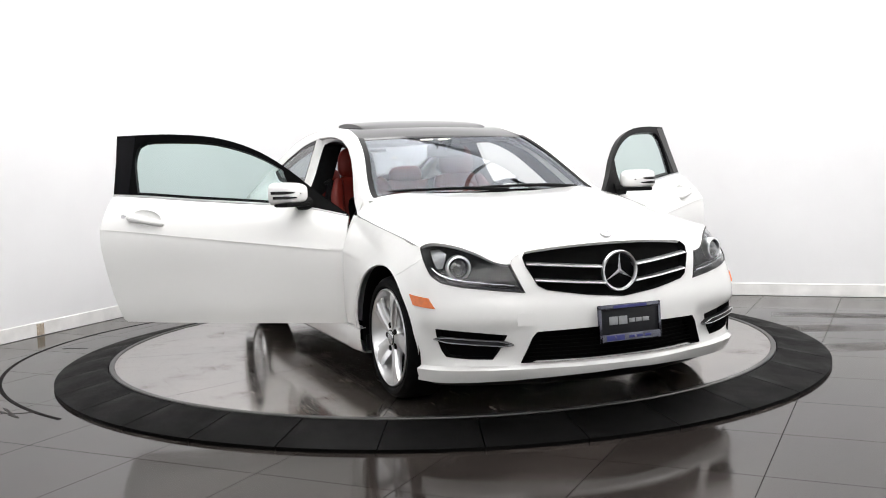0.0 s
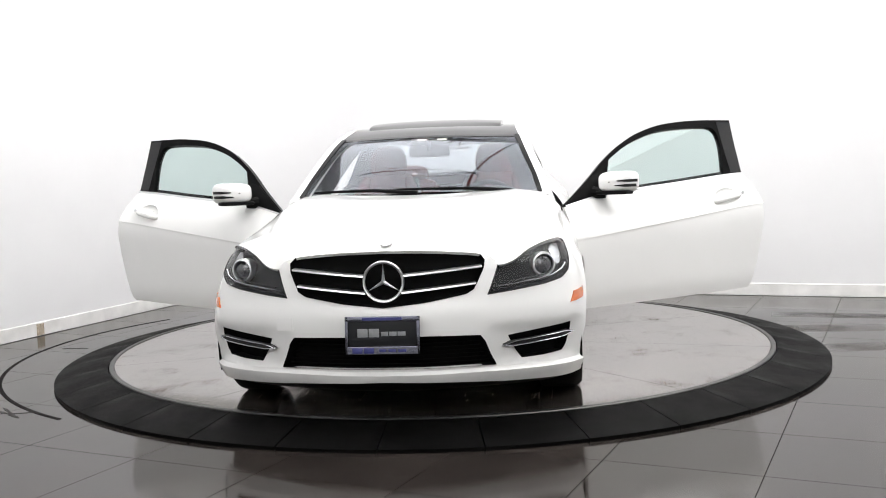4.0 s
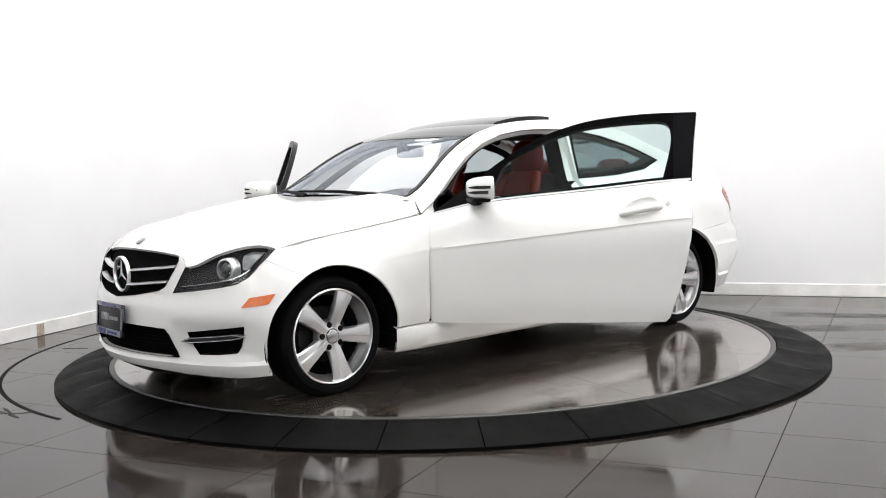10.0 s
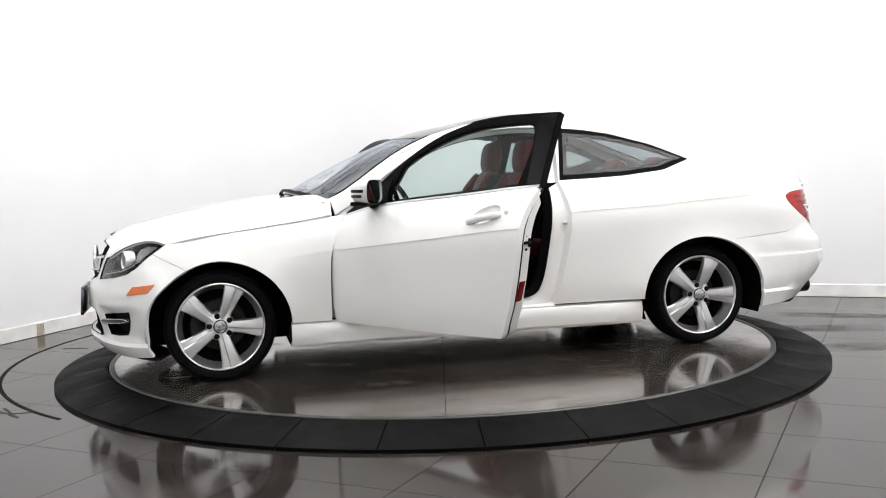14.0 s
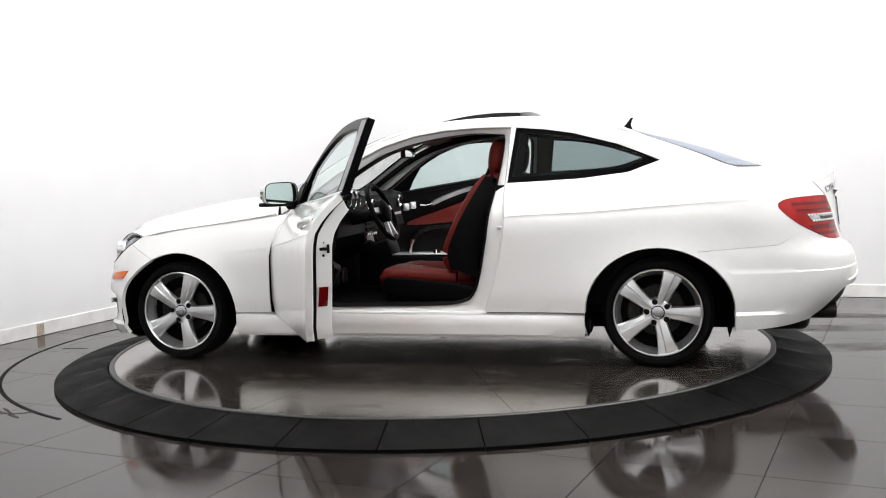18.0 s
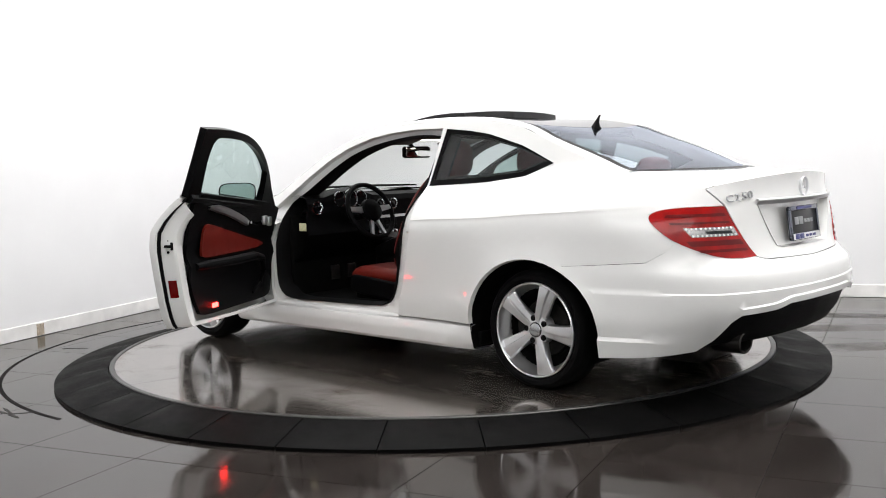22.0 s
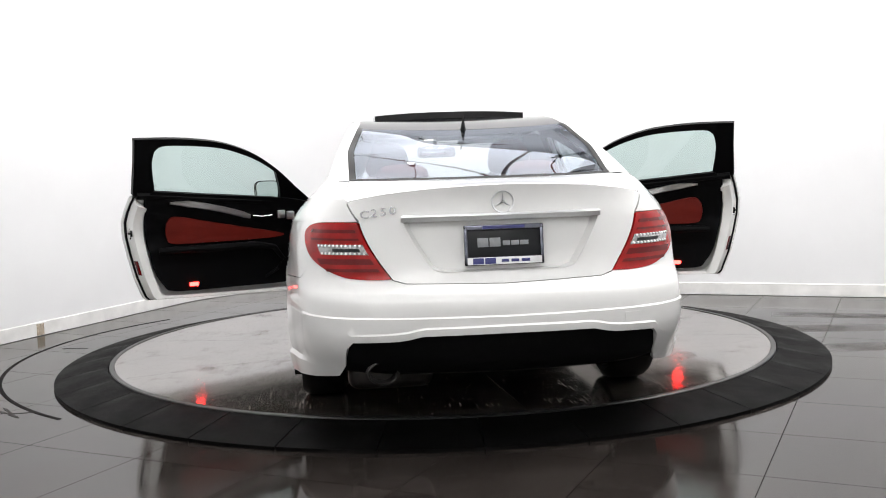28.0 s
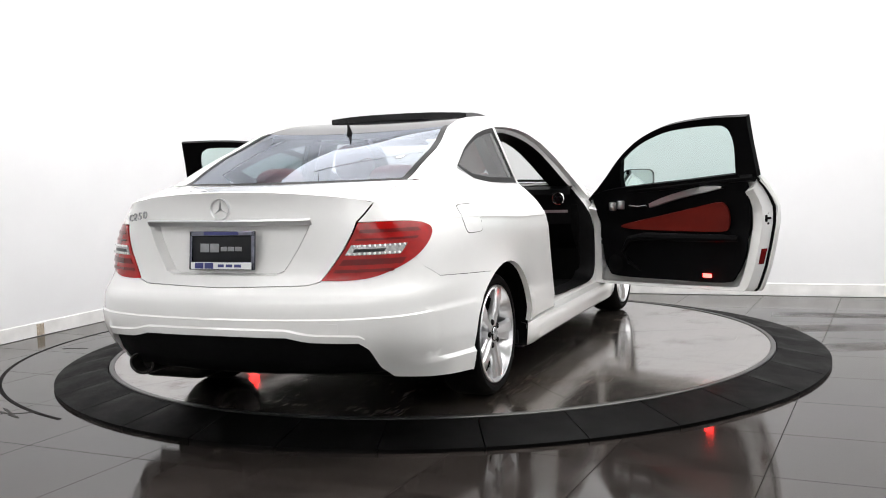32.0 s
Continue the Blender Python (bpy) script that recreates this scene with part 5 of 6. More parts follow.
for r in range(3):
    for c0 in range(5):
        part("radio_button", Shape().box((0.440 - r * 0.003, 0.13 - c0 * 0.04, 0.75 - r * 0.035), (0.008, 0.028, 0.018), 0.003), LAMP_SILVER if r == 2 else BLACK_PLASTIC, dash)
part("door_sticker", Shape().box((0.490, 0.722, 0.751), (0.065, 0.004, 0.048), 0.001), STICKER, dash, "pale information sticker")
m = Shape()
m.box((0.02, 0.0, 0.44), (1.0, 0.20, 0.20), 0.03)
m.box((-0.32, 0.0, 0.56), (0.34, 0.19, 0.08), 0.03)
m.box((0.40, 0.0, 0.56), (0.22, 0.22, 0.12), 0.03, Matrix.Rotation(radians(20), 3, "Y"))
console = part("centre_console", m, BLACK_LEATHER, car, "black centre console")
part("gear_lever", Shape().tube([(0.20, 0, 0.53), (0.19, 0, 0.60), (0.18, 0, 0.64)], [0.012, 0.014, 0.024], 12), CHROME, console, "silver gear selector")
part("console_trim", Shape().box((0.15, 0, 0.545), (0.5, 0.17, 0.008), 0.003), ALLOY, console, "brushed silver console trim")
part("control_knob", Shape().lathe([(0.0001, 0.02), (0.02, 0.02), (0.024, 0.0)], Matrix.Translation((0.02, 0, 0.55)) @ Matrix.Rotation(math.pi / 2, 4, "X"), 18), CHROME, console)

# steering wheel
mw = Matrix.Translation((0.26, 0.36, 0.835)) @ Matrix.Rotation(radians(-66), 4, "Y")
m = Shape()
m.tube([mw @ Vector((0.178 * math.cos(a), 0.178 * math.sin(a), 0)) for a in np.linspace(0, 2 * math.pi, 40, endpoint=False)], 0.0155, 10, close=True)
sw = part("steering_wheel", m, BLACK_LEATHER, car, "black leather steering wheel")
part("wheel_boss", Shape().lathe([(0.0001, 0.045), (0.04, 0.042), (0.07, 0.028), (0.078, 0.0), (0.06, -0.03)], mw @ Matrix.Rotation(-math.pi / 2, 4, "X") @ Matrix.Rotation(math.pi, 4, "X"), 24), BLACK_LEATHER, sw)
for a, wd in ((0.47 * math.pi, 0.017), (1.53 * math.pi, 0.017), (0.90 * math.pi, 0.011), (1.10 * math.pi, 0.011)):
    d = Vector((math.cos(a), math.sin(a), 0))
    n = Vector((-math.sin(a), math.cos(a), 0))
    v = []
    for r, w in ((0.06, wd * 1.3), (0.12, wd), (0.172, wd * 0.8)):
        v += [mw @ (d * r + n * w + Vector((0, 0, 0.012))), mw @ (d * r - n * w + Vector((0, 0, 0.012))), mw @ (d * r + n * w * 0.8 + Vector((0, 0, -0.010))), mw @ (d * r - n * w * 0.8 + Vector((0, 0, -0.010)))]
    part("wheel_spoke", Shape().add(v, [(0, 1, 5, 4), (4, 5, 9, 8), (2, 6, 7, 3), (6, 10, 11, 7), (0, 4, 6, 2), (1, 3, 7, 5), (4, 8, 10, 6), (5, 7, 11, 9)]), SATIN, sw, "silver wheel spoke")
part("steering_column", Shape().tube([(0.27, 0.36, 0.83), (0.48, 0.36, 0.79)], 0.04, 12), BLACK_PLASTIC, sw)
for dy in (0.13, -0.13):
    part("column_stalk", Shape().tube([(0.33, 0.36, 0.80), (0.32, 0.36 + dy, 0.82)], 0.008, 8), BLACK_PLASTIC, sw)
for y in (0.28, 0.42):
    part("pedal", Shape().box((0.55, y, 0.44), (0.02, 0.07, 0.09), 0.006), STEEL, car, "steel pedal")

# roof console with its lit reading lamps
rc = part("roof_console", Shape().box((0.045, 0.0, 1.283), (0.15, 0.22, 0.026), 0.010), HEADLINER, car, "grey roof console with lit reading lamps")
for y0 in (-0.062, 0.062):
    part("reading_lamp", Shape().box((0.035, y0, 1.2685), (0.075, 0.052, 0.006), 0.002), glow("reading_lamp_glow", (1.0, 0.93, 0.84), 4.0), rc, "lit reading lamp")
# inner mirror, visors
m = Shape().box((0.19, 0.0, 1.195), (0.03, 0.25, 0.075), 0.016)
im = part("inner_mirror", m, BLACK_PLASTIC, car, "black inner mirror")
part("mirror_stalk", Shape().tube([(0.20, 0, 1.20), (0.25, 0, 1.255)], 0.014, 8), BLACK_PLASTIC, im)
part("mirror_pane", Shape().box((0.173, 0.0, 1.195), (0.003, 0.225, 0.056), 0.001), mat("inner_mirror_silver", (0.8, 0.8, 0.8), 0.03, metal=1.0), im)
for sgn in (1, -1):
    part("sun_visor", Shape().box((0.06, sgn * 0.30, 1.262), (0.14, 0.34, 0.014), 0.006, Matrix.Rotation(radians(14), 3, "Y")), HEADLINER, car)
m = Shape().box((0.0, 0.0, 1.30), (0.14, 0.16, 0.02), 0.008)
part("roof_console", m, BLACK_PLASTIC, car)


def pad(c, size, tilt, bulge=0.15, n=10, pinch=0.0, square=6):
    """A stuffed cushion: a rounded block whose faces swell."""
    s = Shape()
    bm = bmesh.new()
    bmesh.ops.create_cube(bm, size=2)
    bmesh.ops.subdivide_edges(bm, edges=bm.edges[:], cuts=n, use_grid_fill=True)
    m = Matrix.Translation(c) @ Matrix.Rotation(radians(tilt), 4, "Y")
    v = []
    for q in bm.verts:
        p = np.array(q.co)
        p = p / (1e-9 + (np.abs(p) ** square).sum() ** (1 / square)) * min(1.0, np.abs(p).max())
        w = 1 - pinch * (p[2] * 0.5 + 0.5)
        v.append(m @ Vector((p[0] * size[0] / 2 * (1 + bulge * (1 - p[1] ** 2) * (1 - p[2] ** 2) * 0.5), p[1] * size[1] / 2 * w, p[2] * size[2] / 2)))
    bm.verts.index_update()
    s.add(v, [[q.index for q in f.verts] for f in bm.faces])
    bm.free()
    return s


def bolster(p0, p1, r):
    return Shape().tube(crom([p0, (np.array(p0) + p1) / 2 + [0.0, 0, 0.012], p1], 5), [r * 0.6] + [r] * 9 + [r * 0.6], 12)


def front_seat(y):
    b = part("seat_cushion", pad((-0.03, y, 0.400), (0.54, 0.40, 0.15), -9, 0.1), RED_LEATHER, car, "red leather front seat cushion")
    for d in (0.195, -0.195):
        part("side_bolster", Shape().tube(crom([(0.22, y + d * 0.86, 0.430), (0.12, y + d, 0.462), (-0.08, y + d, 0.458), (-0.24, y + d, 0.452)], 5), [0.03, 0.042, 0.050, 0.052, 0.052, 0.052, 0.052, 0.05, 0.05, 0.05, 0.05, 0.05, 0.048, 0.045, 0.04, 0.035], 12), RED_LEATHER, b)
        part("cushion_valance", pad((-0.08, y + d * 1.17, 0.385), (0.56, 0.07, 0.115), -6, 0.0, 6), BLACK_LEATHER, b, "black leather cushion side")
    for k in range(5):
        part("cushion_seam", Shape().tube([(0.16 - k * 0.08, y - 0.13, 0.496 - 0.012 * k), (0.16 - k * 0.08, y + 0.13, 0.496 - 0.012 * k)], 0.003, 5), BLACK_LEATHER, b)
    part("seat_base", Shape().box((-0.08, y, 0.345), (0.50, 0.47, 0.07), 0.02), BLACK_PLASTIC, b)
    k = part("backrest", pad((-0.375, y, 0.77), (0.13, 0.36, 0.60), -22, pinch=0.16), RED_LEATHER, car, "red leather backrest")
    for d in (0.19, -0.19):
        out = math.copysign(1, d)
        spine = crom([(-0.225, y + d * 1.06, 0.50), (-0.205, y + d * 1.08, 0.60), (-0.262, y + d * 1.04, 0.75), (-0.345, y + d * 0.95, 0.90), (-0.425, y + d * 0.74, 1.03)], 5)
        part("back_bolster", Shape().tube(spine, [0.030, 0.036, 0.040] + [0.043] * 14 + [0.040, 0.036, 0.032, 0.026], 12), RED_LEATHER, k)
        rows = []
        for p in spine:
            rows.append([p + [0.004, out * 0.046, 0.004], p + [-0.04, out * 0.056, -0.004], p + [-0.11, out * 0.052, -0.03], p + [-0.17, out * 0.03, -0.05], p + [-0.16, 0, -0.05], p + [-0.02, 0, 0]])
        part("back_flank", Shape().grid(rows, close_u=True, flip=d > 0), BLACK_LEATHER, k, "black leather backrest side")
    part("back_shell", pad((-0.435, y, 0.745), (0.13, 0.44, 0.60), -22, pinch=0.2), BLACK_LEATHER, k)
    part("headrest", pad((-0.475, y, 1.140), (0.105, 0.27, 0.215), -8, 0.25, pinch=0.16, square=2.9), RED_LEATHER, k, "red leather headrest")
    for d in (0.06, -0.06):
        part("headrest_post", Shape().tube([(-0.455, y + d, 1.00), (-0.475, y + d, 1.08)], 0.007, 8), CHROME, k)
    part("belt_guide", Shape().tube([(-0.46, y + math.copysign(0.18, y), 1.03), (-0.48, y + math.copysign(0.22, y), 1.01)], 0.012, 8), BLACK_PLASTIC, k)


for y in (0.36, -0.36):
    front_seat(y)
for y in (0.33, -0.33):
    b = part("rear_cushion", pad((-0.98, y, 0.47), (0.50, 0.48, 0.16), -8), RED_LEATHER, car, "red leather rear seat")
    part("rear_backrest", pad((-1.26, y, 0.74), (0.16, 0.50, 0.55), -24, pinch=0.1), RED_LEATHER, car, "red leather rear backrest")
    part("rear_headrest", pad((-1.36, y, 1.04), (0.115, 0.26, 0.14), -20, 0.2, square=3.2), RED_LEATHER, car, "red leather rear headrest")
part("rear_console", pad((-1.05, 0, 0.50), (0.6, 0.16, 0.10), 0), BLACK_LEATHER, car)
part("parcel_shelf", skin(Shape(), [(-1.36, -0.60), (-1.80, -0.55), (-1.80, 0.55), (-1.36, 0.60)], lambda a, b: (a, b, 0.955), th=0.02, step=0.15, flip=False), BLACK_LEATHER, car, "black parcel shelf")
part("brake_light", Shape().box((-1.30, 0, 1.235), (0.05, 0.30, 0.018), 0.006), BLACK_PLASTIC, car)

# wipers on the windscreen
def on_screen(y, k, out=0.01):
    i = lambda arr, j: float(np.interp(k, np.linspace(0, 1, 13), [p[j] for p in arr]))
    u = abs(y) / i(ws_edge, 1)
    return (i(ws_mid, 0) + (i(ws_edge, 0) - i(ws_mid, 0)) * u ** 2 + out * 0.6, y, i(ws_mid, 2) + (i(ws_edge, 2) - i(ws_mid, 2)) * u ** 2 + out)


for y0, y1 in ((0.52, -0.08), (0.02, -0.56)):
    wp = part("wiper", Shape().tube([on_screen(y0, 0.015), on_screen(y0 * 0.6 + y1 * 0.4, 0.035, 0.02), on_screen(y1, 0.045, 0.018)], [0.012, 0.009, 0.006], 8), BLACK_PLASTIC, car, "black windscreen wiper")
    part("wiper_blade", Shape().tube([on_screen(y0 * 0.75 + y1 * 0.25, 0.06, 0.008), on_screen(y1 - 0.03, 0.07, 0.008)], 0.006, 6), RUBBER, wp)
m = Shape()
rows = []
for y in np.linspace(0.66, -0.66, 33):
    u = abs(y) / 0.66
    xr = 0.975 - 0.235 * u ** 2
    p = on_screen(y * 0.9, 0.0, 0.0)
    rows.append([(p[0] - 0.03, y, p[2] + 0.002), (p[0] + 0.02, y, p[2] - 0.012), (p[0] + 0.04, y, p[2] - 0.05)])
m.grid(rows)
part("cowl", m, BLACK_PLASTIC, car, "black cowl panel")


# ---- plates ----
def plate(mm, name, strip):
    ob = part(name, Shape().box((0, 0, 0), (0.315, 0.012, 0.155), 0.004), PLATE_DARK, car, "dark dealer plate in a metal frame with blurred print")
    fr = Shape()
    for c0, sz in (((0, 0.006, 0.069), (0.32, 0.016, 0.022)), ((0, 0.006, -0.064), (0.32, 0.016, 0.034)), ((0.153, 0.006, 0), (0.014, 0.016, 0.16)), ((-0.153, 0.006, 0), (0.014, 0.016, 0.16))):
        fr.box(c0, sz, 0.003)
    part("plate_frame", fr, FRAME_METAL, ob, "dark chrome plate frame")
    part("frame_strip", Shape().box((0, 0.0148, -0.064), (0.300, 0.002, 0.028), 0.0), strip, ob, "printed lower strip of the frame")
    part("frame_print", Shape().box((0, 0.0155, 0.070), (0.17, 0.002, 0.012), 0.0), PLATE_BLUE, ob)
    for x0, w in ((0.085, 0.044), (0.036, 0.044)):
        part("plate_print", Shape().box((x0, 0.0085, 0.010), (w, 0.002, 0.036), 0.001), PLATE_GREY, ob)
        part("frame_print", Shape().box((x0 + 0.022, 0.0162, -0.064), (w, 0.002, 0.024), 0.001), PLATE_BLUE, ob)
    for x0, w in ((-0.010, 0.030), (-0.045, 0.032), (-0.082, 0.034)):
        part("plate_print", Shape().box((x0, 0.0085, 0.006), (w, 0.002, 0.018), 0.001), PLATE_GREY, ob)
        part("frame_print", Shape().box((x0 * 1.15 + 0.01, 0.0162, -0.064), (w, 0.002, 0.012), 0.001), PLATE_BLUE, ob)
    ob.matrix_local = mm
    return ob


plate(Matrix.Translation((2.142, 0.0, 0.393)) @ Matrix.Rotation(radians(-90), 4, "Z") @ Matrix.Rotation(radians(4), 4, "X"), "front_plate", FRAME_METAL)
plate(Matrix.Translation((-2.356, 0.0, 0.778)) @ Matrix.Rotation(radians(90), 4, "Z") @ Matrix.Rotation(radians(6), 4, "X"), "rear_plate", SATIN)
# ---- turntable ----
deck = new("turntable_deck")
tagged(deck, "round polished steel turntable deck with worn brown stains under the car", "turntable")


def deck_material():
    """Polished steel with broad brown stains and fine scratches."""
    m = mat("worn_steel_deck", (0.205, 0.180, 0.160), 0.14, metal=0.85, coat=0.5, coat_rough=0.10, noise_scale=1.6, vary=0.22, rough_vary=0.05)
    t = m.node_tree
    b = t.nodes["Principled BSDF"]
    co = t.nodes.new("ShaderNodeTexCoord")
    st = t.nodes.new("ShaderNodeTexNoise")
    st.inputs["Scale"].default_value, st.inputs["Detail"].default_value, st.inputs["Roughness"].default_value = 2.6, 9, 0.68
    t.links.new(co.outputs["Object"], st.inputs["Vector"])
    ramp = t.nodes.new("ShaderNodeMapRange")
    ramp.inputs[1].default_value, ramp.inputs[2].default_value = 0.52, 0.66
    t.links.new(st.outputs[0], ramp.inputs[0])
    mix = t.nodes.new("ShaderNodeMixRGB")
    mix.inputs[2].default_value = (0.098, 0.062, 0.040, 1)
    t.links.new(ramp.outputs[0], mix.inputs[0])
    t.links.new(b.inputs["Base Color"].links[0].from_socket, mix.inputs[1])
    t.links.new(mix.outputs[0], b.inputs["Base Color"])
    # dull scratches
    mp = t.nodes.new("ShaderNodeMapping")
    mp.inputs["Scale"].default_value = (3, 60, 1)
    mp.inputs["Rotation"].default_value = (0, 0, 0.6)
    t.links.new(co.outputs["Object"], mp.inputs[0])
    sc = t.nodes.new("ShaderNodeTexNoise")
    sc.inputs["Scale"].default_value, sc.inputs["Detail"].default_value = 2.0, 5
    t.links.new(mp.outputs[0], sc.inputs["Vector"])
    r2 = t.nodes.new("ShaderNodeMapRange")
    r2.inputs[1].default_value, r2.inputs[2].default_value = 0.5, 0.75
    r2.inputs[3].default_value, r2.inputs[4].default_value = 0.10, 0.30
    t.links.new(sc.outputs[0], r2.inputs[0])
    ad = t.nodes.new("ShaderNodeMath")
    ad.operation = "MULTIPLY_ADD"
    ad.inputs[1].default_value = 0.16
    t.links.new(ramp.outputs[0], ad.inputs[0])
    t.links.new(r2.outputs[0], ad.inputs[2])
    t.links.new(ad.outputs[0], b.inputs["Roughness"])
    # pale scuffs along the scratches
    r3 = t.nodes.new("ShaderNodeMapRange")
    r3.inputs[1].default_value, r3.inputs[2].default_value = 0.38, 0.72
    r3.inputs[3].default_value, r3.inputs[4].default_value = 0.80, 1.40
    t.links.new(sc.outputs[0], r3.inputs[0])
    scuff = t.nodes.new("ShaderNodeVectorMath")
    scuff.operation = "SCALE"
    t.links.new(mix.outputs[0], scuff.inputs[0])
    t.links.new(r3.outputs[0], scuff.inputs["Scale"])
    t.links.new(scuff.outputs[0], b.inputs["Base Color"])
    return m


STEEL_DECK = deck_material()
for k in range(10):
    m = Shape()
    a0 = radians(41 + 36 * k)
    rows = []
    for r in (0.02, 0.6, 1.2, RD - 0.03):
        g = 0.0012 / max(r, 0.02)
        rows.append([(r * math.cos(a), r * math.sin(a), 0.0) for a in np.linspace(a0 + g, a0 + radians(36) - g, 13)])
    v = [p for r in rows for p in r]
    f = [(i * 13 + j, (i + 1) * 13 + j, (i + 1) * 13 + j + 1, i * 13 + j + 1) for i in range(3) for j in range(12)]
    m.sheet(v, f, [(0, 0, 1)] * len(v), 0.01)
    part("deck_plate", m, STEEL_DECK, deck)
part("deck_rim", Shape().lathe([(RD - 0.029, -0.008), (RD - 0.027, 0.004), (RD - 0.004, 0.004), (RD, 0.0), (RD, -0.03)], Matrix.Rotation(math.pi / 2, 4, "X"), 180), STEEL, deck, "bright steel rim")
part("deck_base", Shape().lathe([(0.001, -0.012), (RD - 0.03, -0.012), (RD - 0.03, -0.06)], Matrix.Rotation(math.pi / 2, 4, "X"), 90), DARK_LINER, deck)

ramp = tagged(new("ramp_ring"), "black rubber ramp ring of wedge segments round the turntable", "ramp")
seg = Shape()
rows = []
for r, z in ((RD + 0.006, 0.0), (RD + 0.006, DECK - 0.002), (RD + 0.02, DECK + 0.002), (RR - 0.02, 0.022), (RR, 0.017), (RR, 0.0)):
    rows.append([(r * math.cos(a), r * math.sin(a), z) for a in np.linspace(radians(0.07), radians(10.909 - 0.07), 9)])
seg.grid(rows)
for j in (0, 8):
    seg.add([rows[i][j] for i in range(6)], [(0, 1, 2, 3, 4, 5) if j else (5, 4, 3, 2, 1, 0)])
first = part("ramp_segment", seg, RAMP, ramp)
sc = Shape().lathe([(0.0001, 0.003), (0.006, 0.002), (0.008, -0.003)], Matrix.Translation((2.075 * math.cos(radians(0.9)), 2.075 * math.sin(radians(0.9)), 0.058)) @ Matrix.Rotation(-math.pi / 2, 4, "X") @ Matrix.Rotation(math.pi, 4, "X"), 10)
part("screw", sc, SCREW, first)
for k in range(33):
    r = Matrix.Rotation(radians(-107.9 + 10.909 * k), 4, "Z")
    if k == 0:
        first.matrix_local = r
    else:
        copy_thing(first, r)

# ---- room ----
TURN = radians(-22.0)
E1, E2 = Vector((math.cos(TURN), math.sin(TURN), 0)), Vector((-math.sin(TURN), math.cos(TURN), 0))
CORNER = Vector((-1.915, 3.777, 0))


def at(a, b, z=0.0):
    """Room place: a metres along the back wall from the corner, b metres out from it."""
    return CORNER + E1 * a - E2 * b + Vector((0, 0, z))


RX, RY, RH, CR = 9.0, 12.5, 4.2, 1.2
path = [(RX, 0), (CR, 0)] + [(CR - CR * math.sin(t), CR - CR * math.cos(t)) for t in np.linspace(0, math.pi / 2, 13)][1:-1] + [(0, CR), (0, RY)]


def wall(name, pts, th=0.15, paint=WHITE_WALL, label="plain white studio wall, scuffed near the floor"):
    m = Shape()
    P = [at(*p) for p in pts]
    n = []
    for i in range(len(P)):
        d = (P[min(i + 1, len(P) - 1)] - P[max(i - 1, 0)]).normalized()
        n.append(Vector((-d.y, d.x, 0)))
    rows = [[p + q * 0 + Vector((0, 0, -0.02)) for p, q in zip(P, n)], [p + Vector((0, 0, RH)) for p in P], [p - q * th + Vector((0, 0, RH)) for p, q in zip(P, n)], [p - q * th + Vector((0, 0, -0.02)) for p, q in zip(P, n)]]
    m.grid(rows, flip=True, close_v=True)
    return tagged(part(name, m, paint), label, "wall", kind="structure")


wall("wall_back", path)
# unseen walls added to close the room, paler to bounce light at the car
wall("wall_side", [(0, RY), (RX, RY), (RX, 0)], 0.15, GREY_WALL, "plain pale wall behind the camera, out of view, bounces light at the car")
bb = Shape()
P = [at(*p) for p in path]
rows = []
for i, p in enumerate(P):
    d = (P[min(i + 1, len(P) - 1)] - P[max(i - 1, 0)]).normalized()
    n = Vector((-d.y, d.x, 0))
    rows.append([p + n * 0.001 + Vector((0, 0, 0.105)), p + n * 0.012 + Vector((0, 0, 0.10)), p + n * 0.014 + Vector((0, 0, 0.004)), p + Vector((0, 0, 0.004))])
bb.grid(rows, flip=True)
tagged(part("baseboard", bb, DIRTY_BASE), "low white baseboard with brown scuffs", "baseboard", kind="structure")
ce = Shape().box(at(RX / 2, RY / 2, RH + 0.06), (RX + 0.4, RY + 0.4, 0.1), 0.0, Matrix.Rotation(TURN, 3, "Z"))
tagged(part("ceiling", ce, WHITE_WALL), "plain white studio ceiling", "ceiling", kind="structure")

# fill light added out of view under the ceiling: two rows over the turntable, one over the camera
for i, b0, wide in [(i, 1.75, 3.30) for i in range(3)] + [(i, 4.46, 2.00) for i in range(3)] + [(i, 10.3, 3.20) for i in range(3)]:
    lampx = tagged(new("ceiling_light"), "large flat white fill light panel, added out of view under the ceiling", "light", group="studio light panels")
    lampx.matrix_basis = Matrix.Translation(at(2.0 + 2.76 * i, b0, RH - 0.16)) @ Matrix.Rotation(TURN, 4, "Z")
    part("diffuser", Shape().box((0, 0, 0), (2.70, wide, 0.02), 0.0), LIGHT_PANEL, lampx)
    fr = Shape()
    for c0, sz in (((0, wide / 2 + 0.02, 0.01), (2.78, 0.03, 0.05)), ((0, -wide / 2 - 0.02, 0.01), (2.78, 0.03, 0.05)), ((1.37, 0, 0.01), (0.03, wide + 0.01, 0.05)), ((-1.37, 0, 0.01), (0.03, wide + 0.01, 0.05))):
        fr.box(c0, sz, 0.004)
    part("frame", fr, WHITE_WALL, lampx)

# dark rail, pendant lamp and two spindly fixtures that hang under the ceiling and show in the car's glass
RIG_DARK = mat("dark_rig_metal", (0.012, 0.012, 0.013), 0.5, noise_scale=20, vary=0.3)
rail_bar = tagged(new("ceiling_rail"), "thin dark metal rail hung under the studio ceiling", "rail")
part("bar", Shape().tube([(-1.35, 1.50, 3.70), (-0.6, 1.26, 3.70), (0.10, 1.06, 3.69), (0.75, 0.88, 3.68)], 0.011, 8), RIG_DARK, rail_bar)
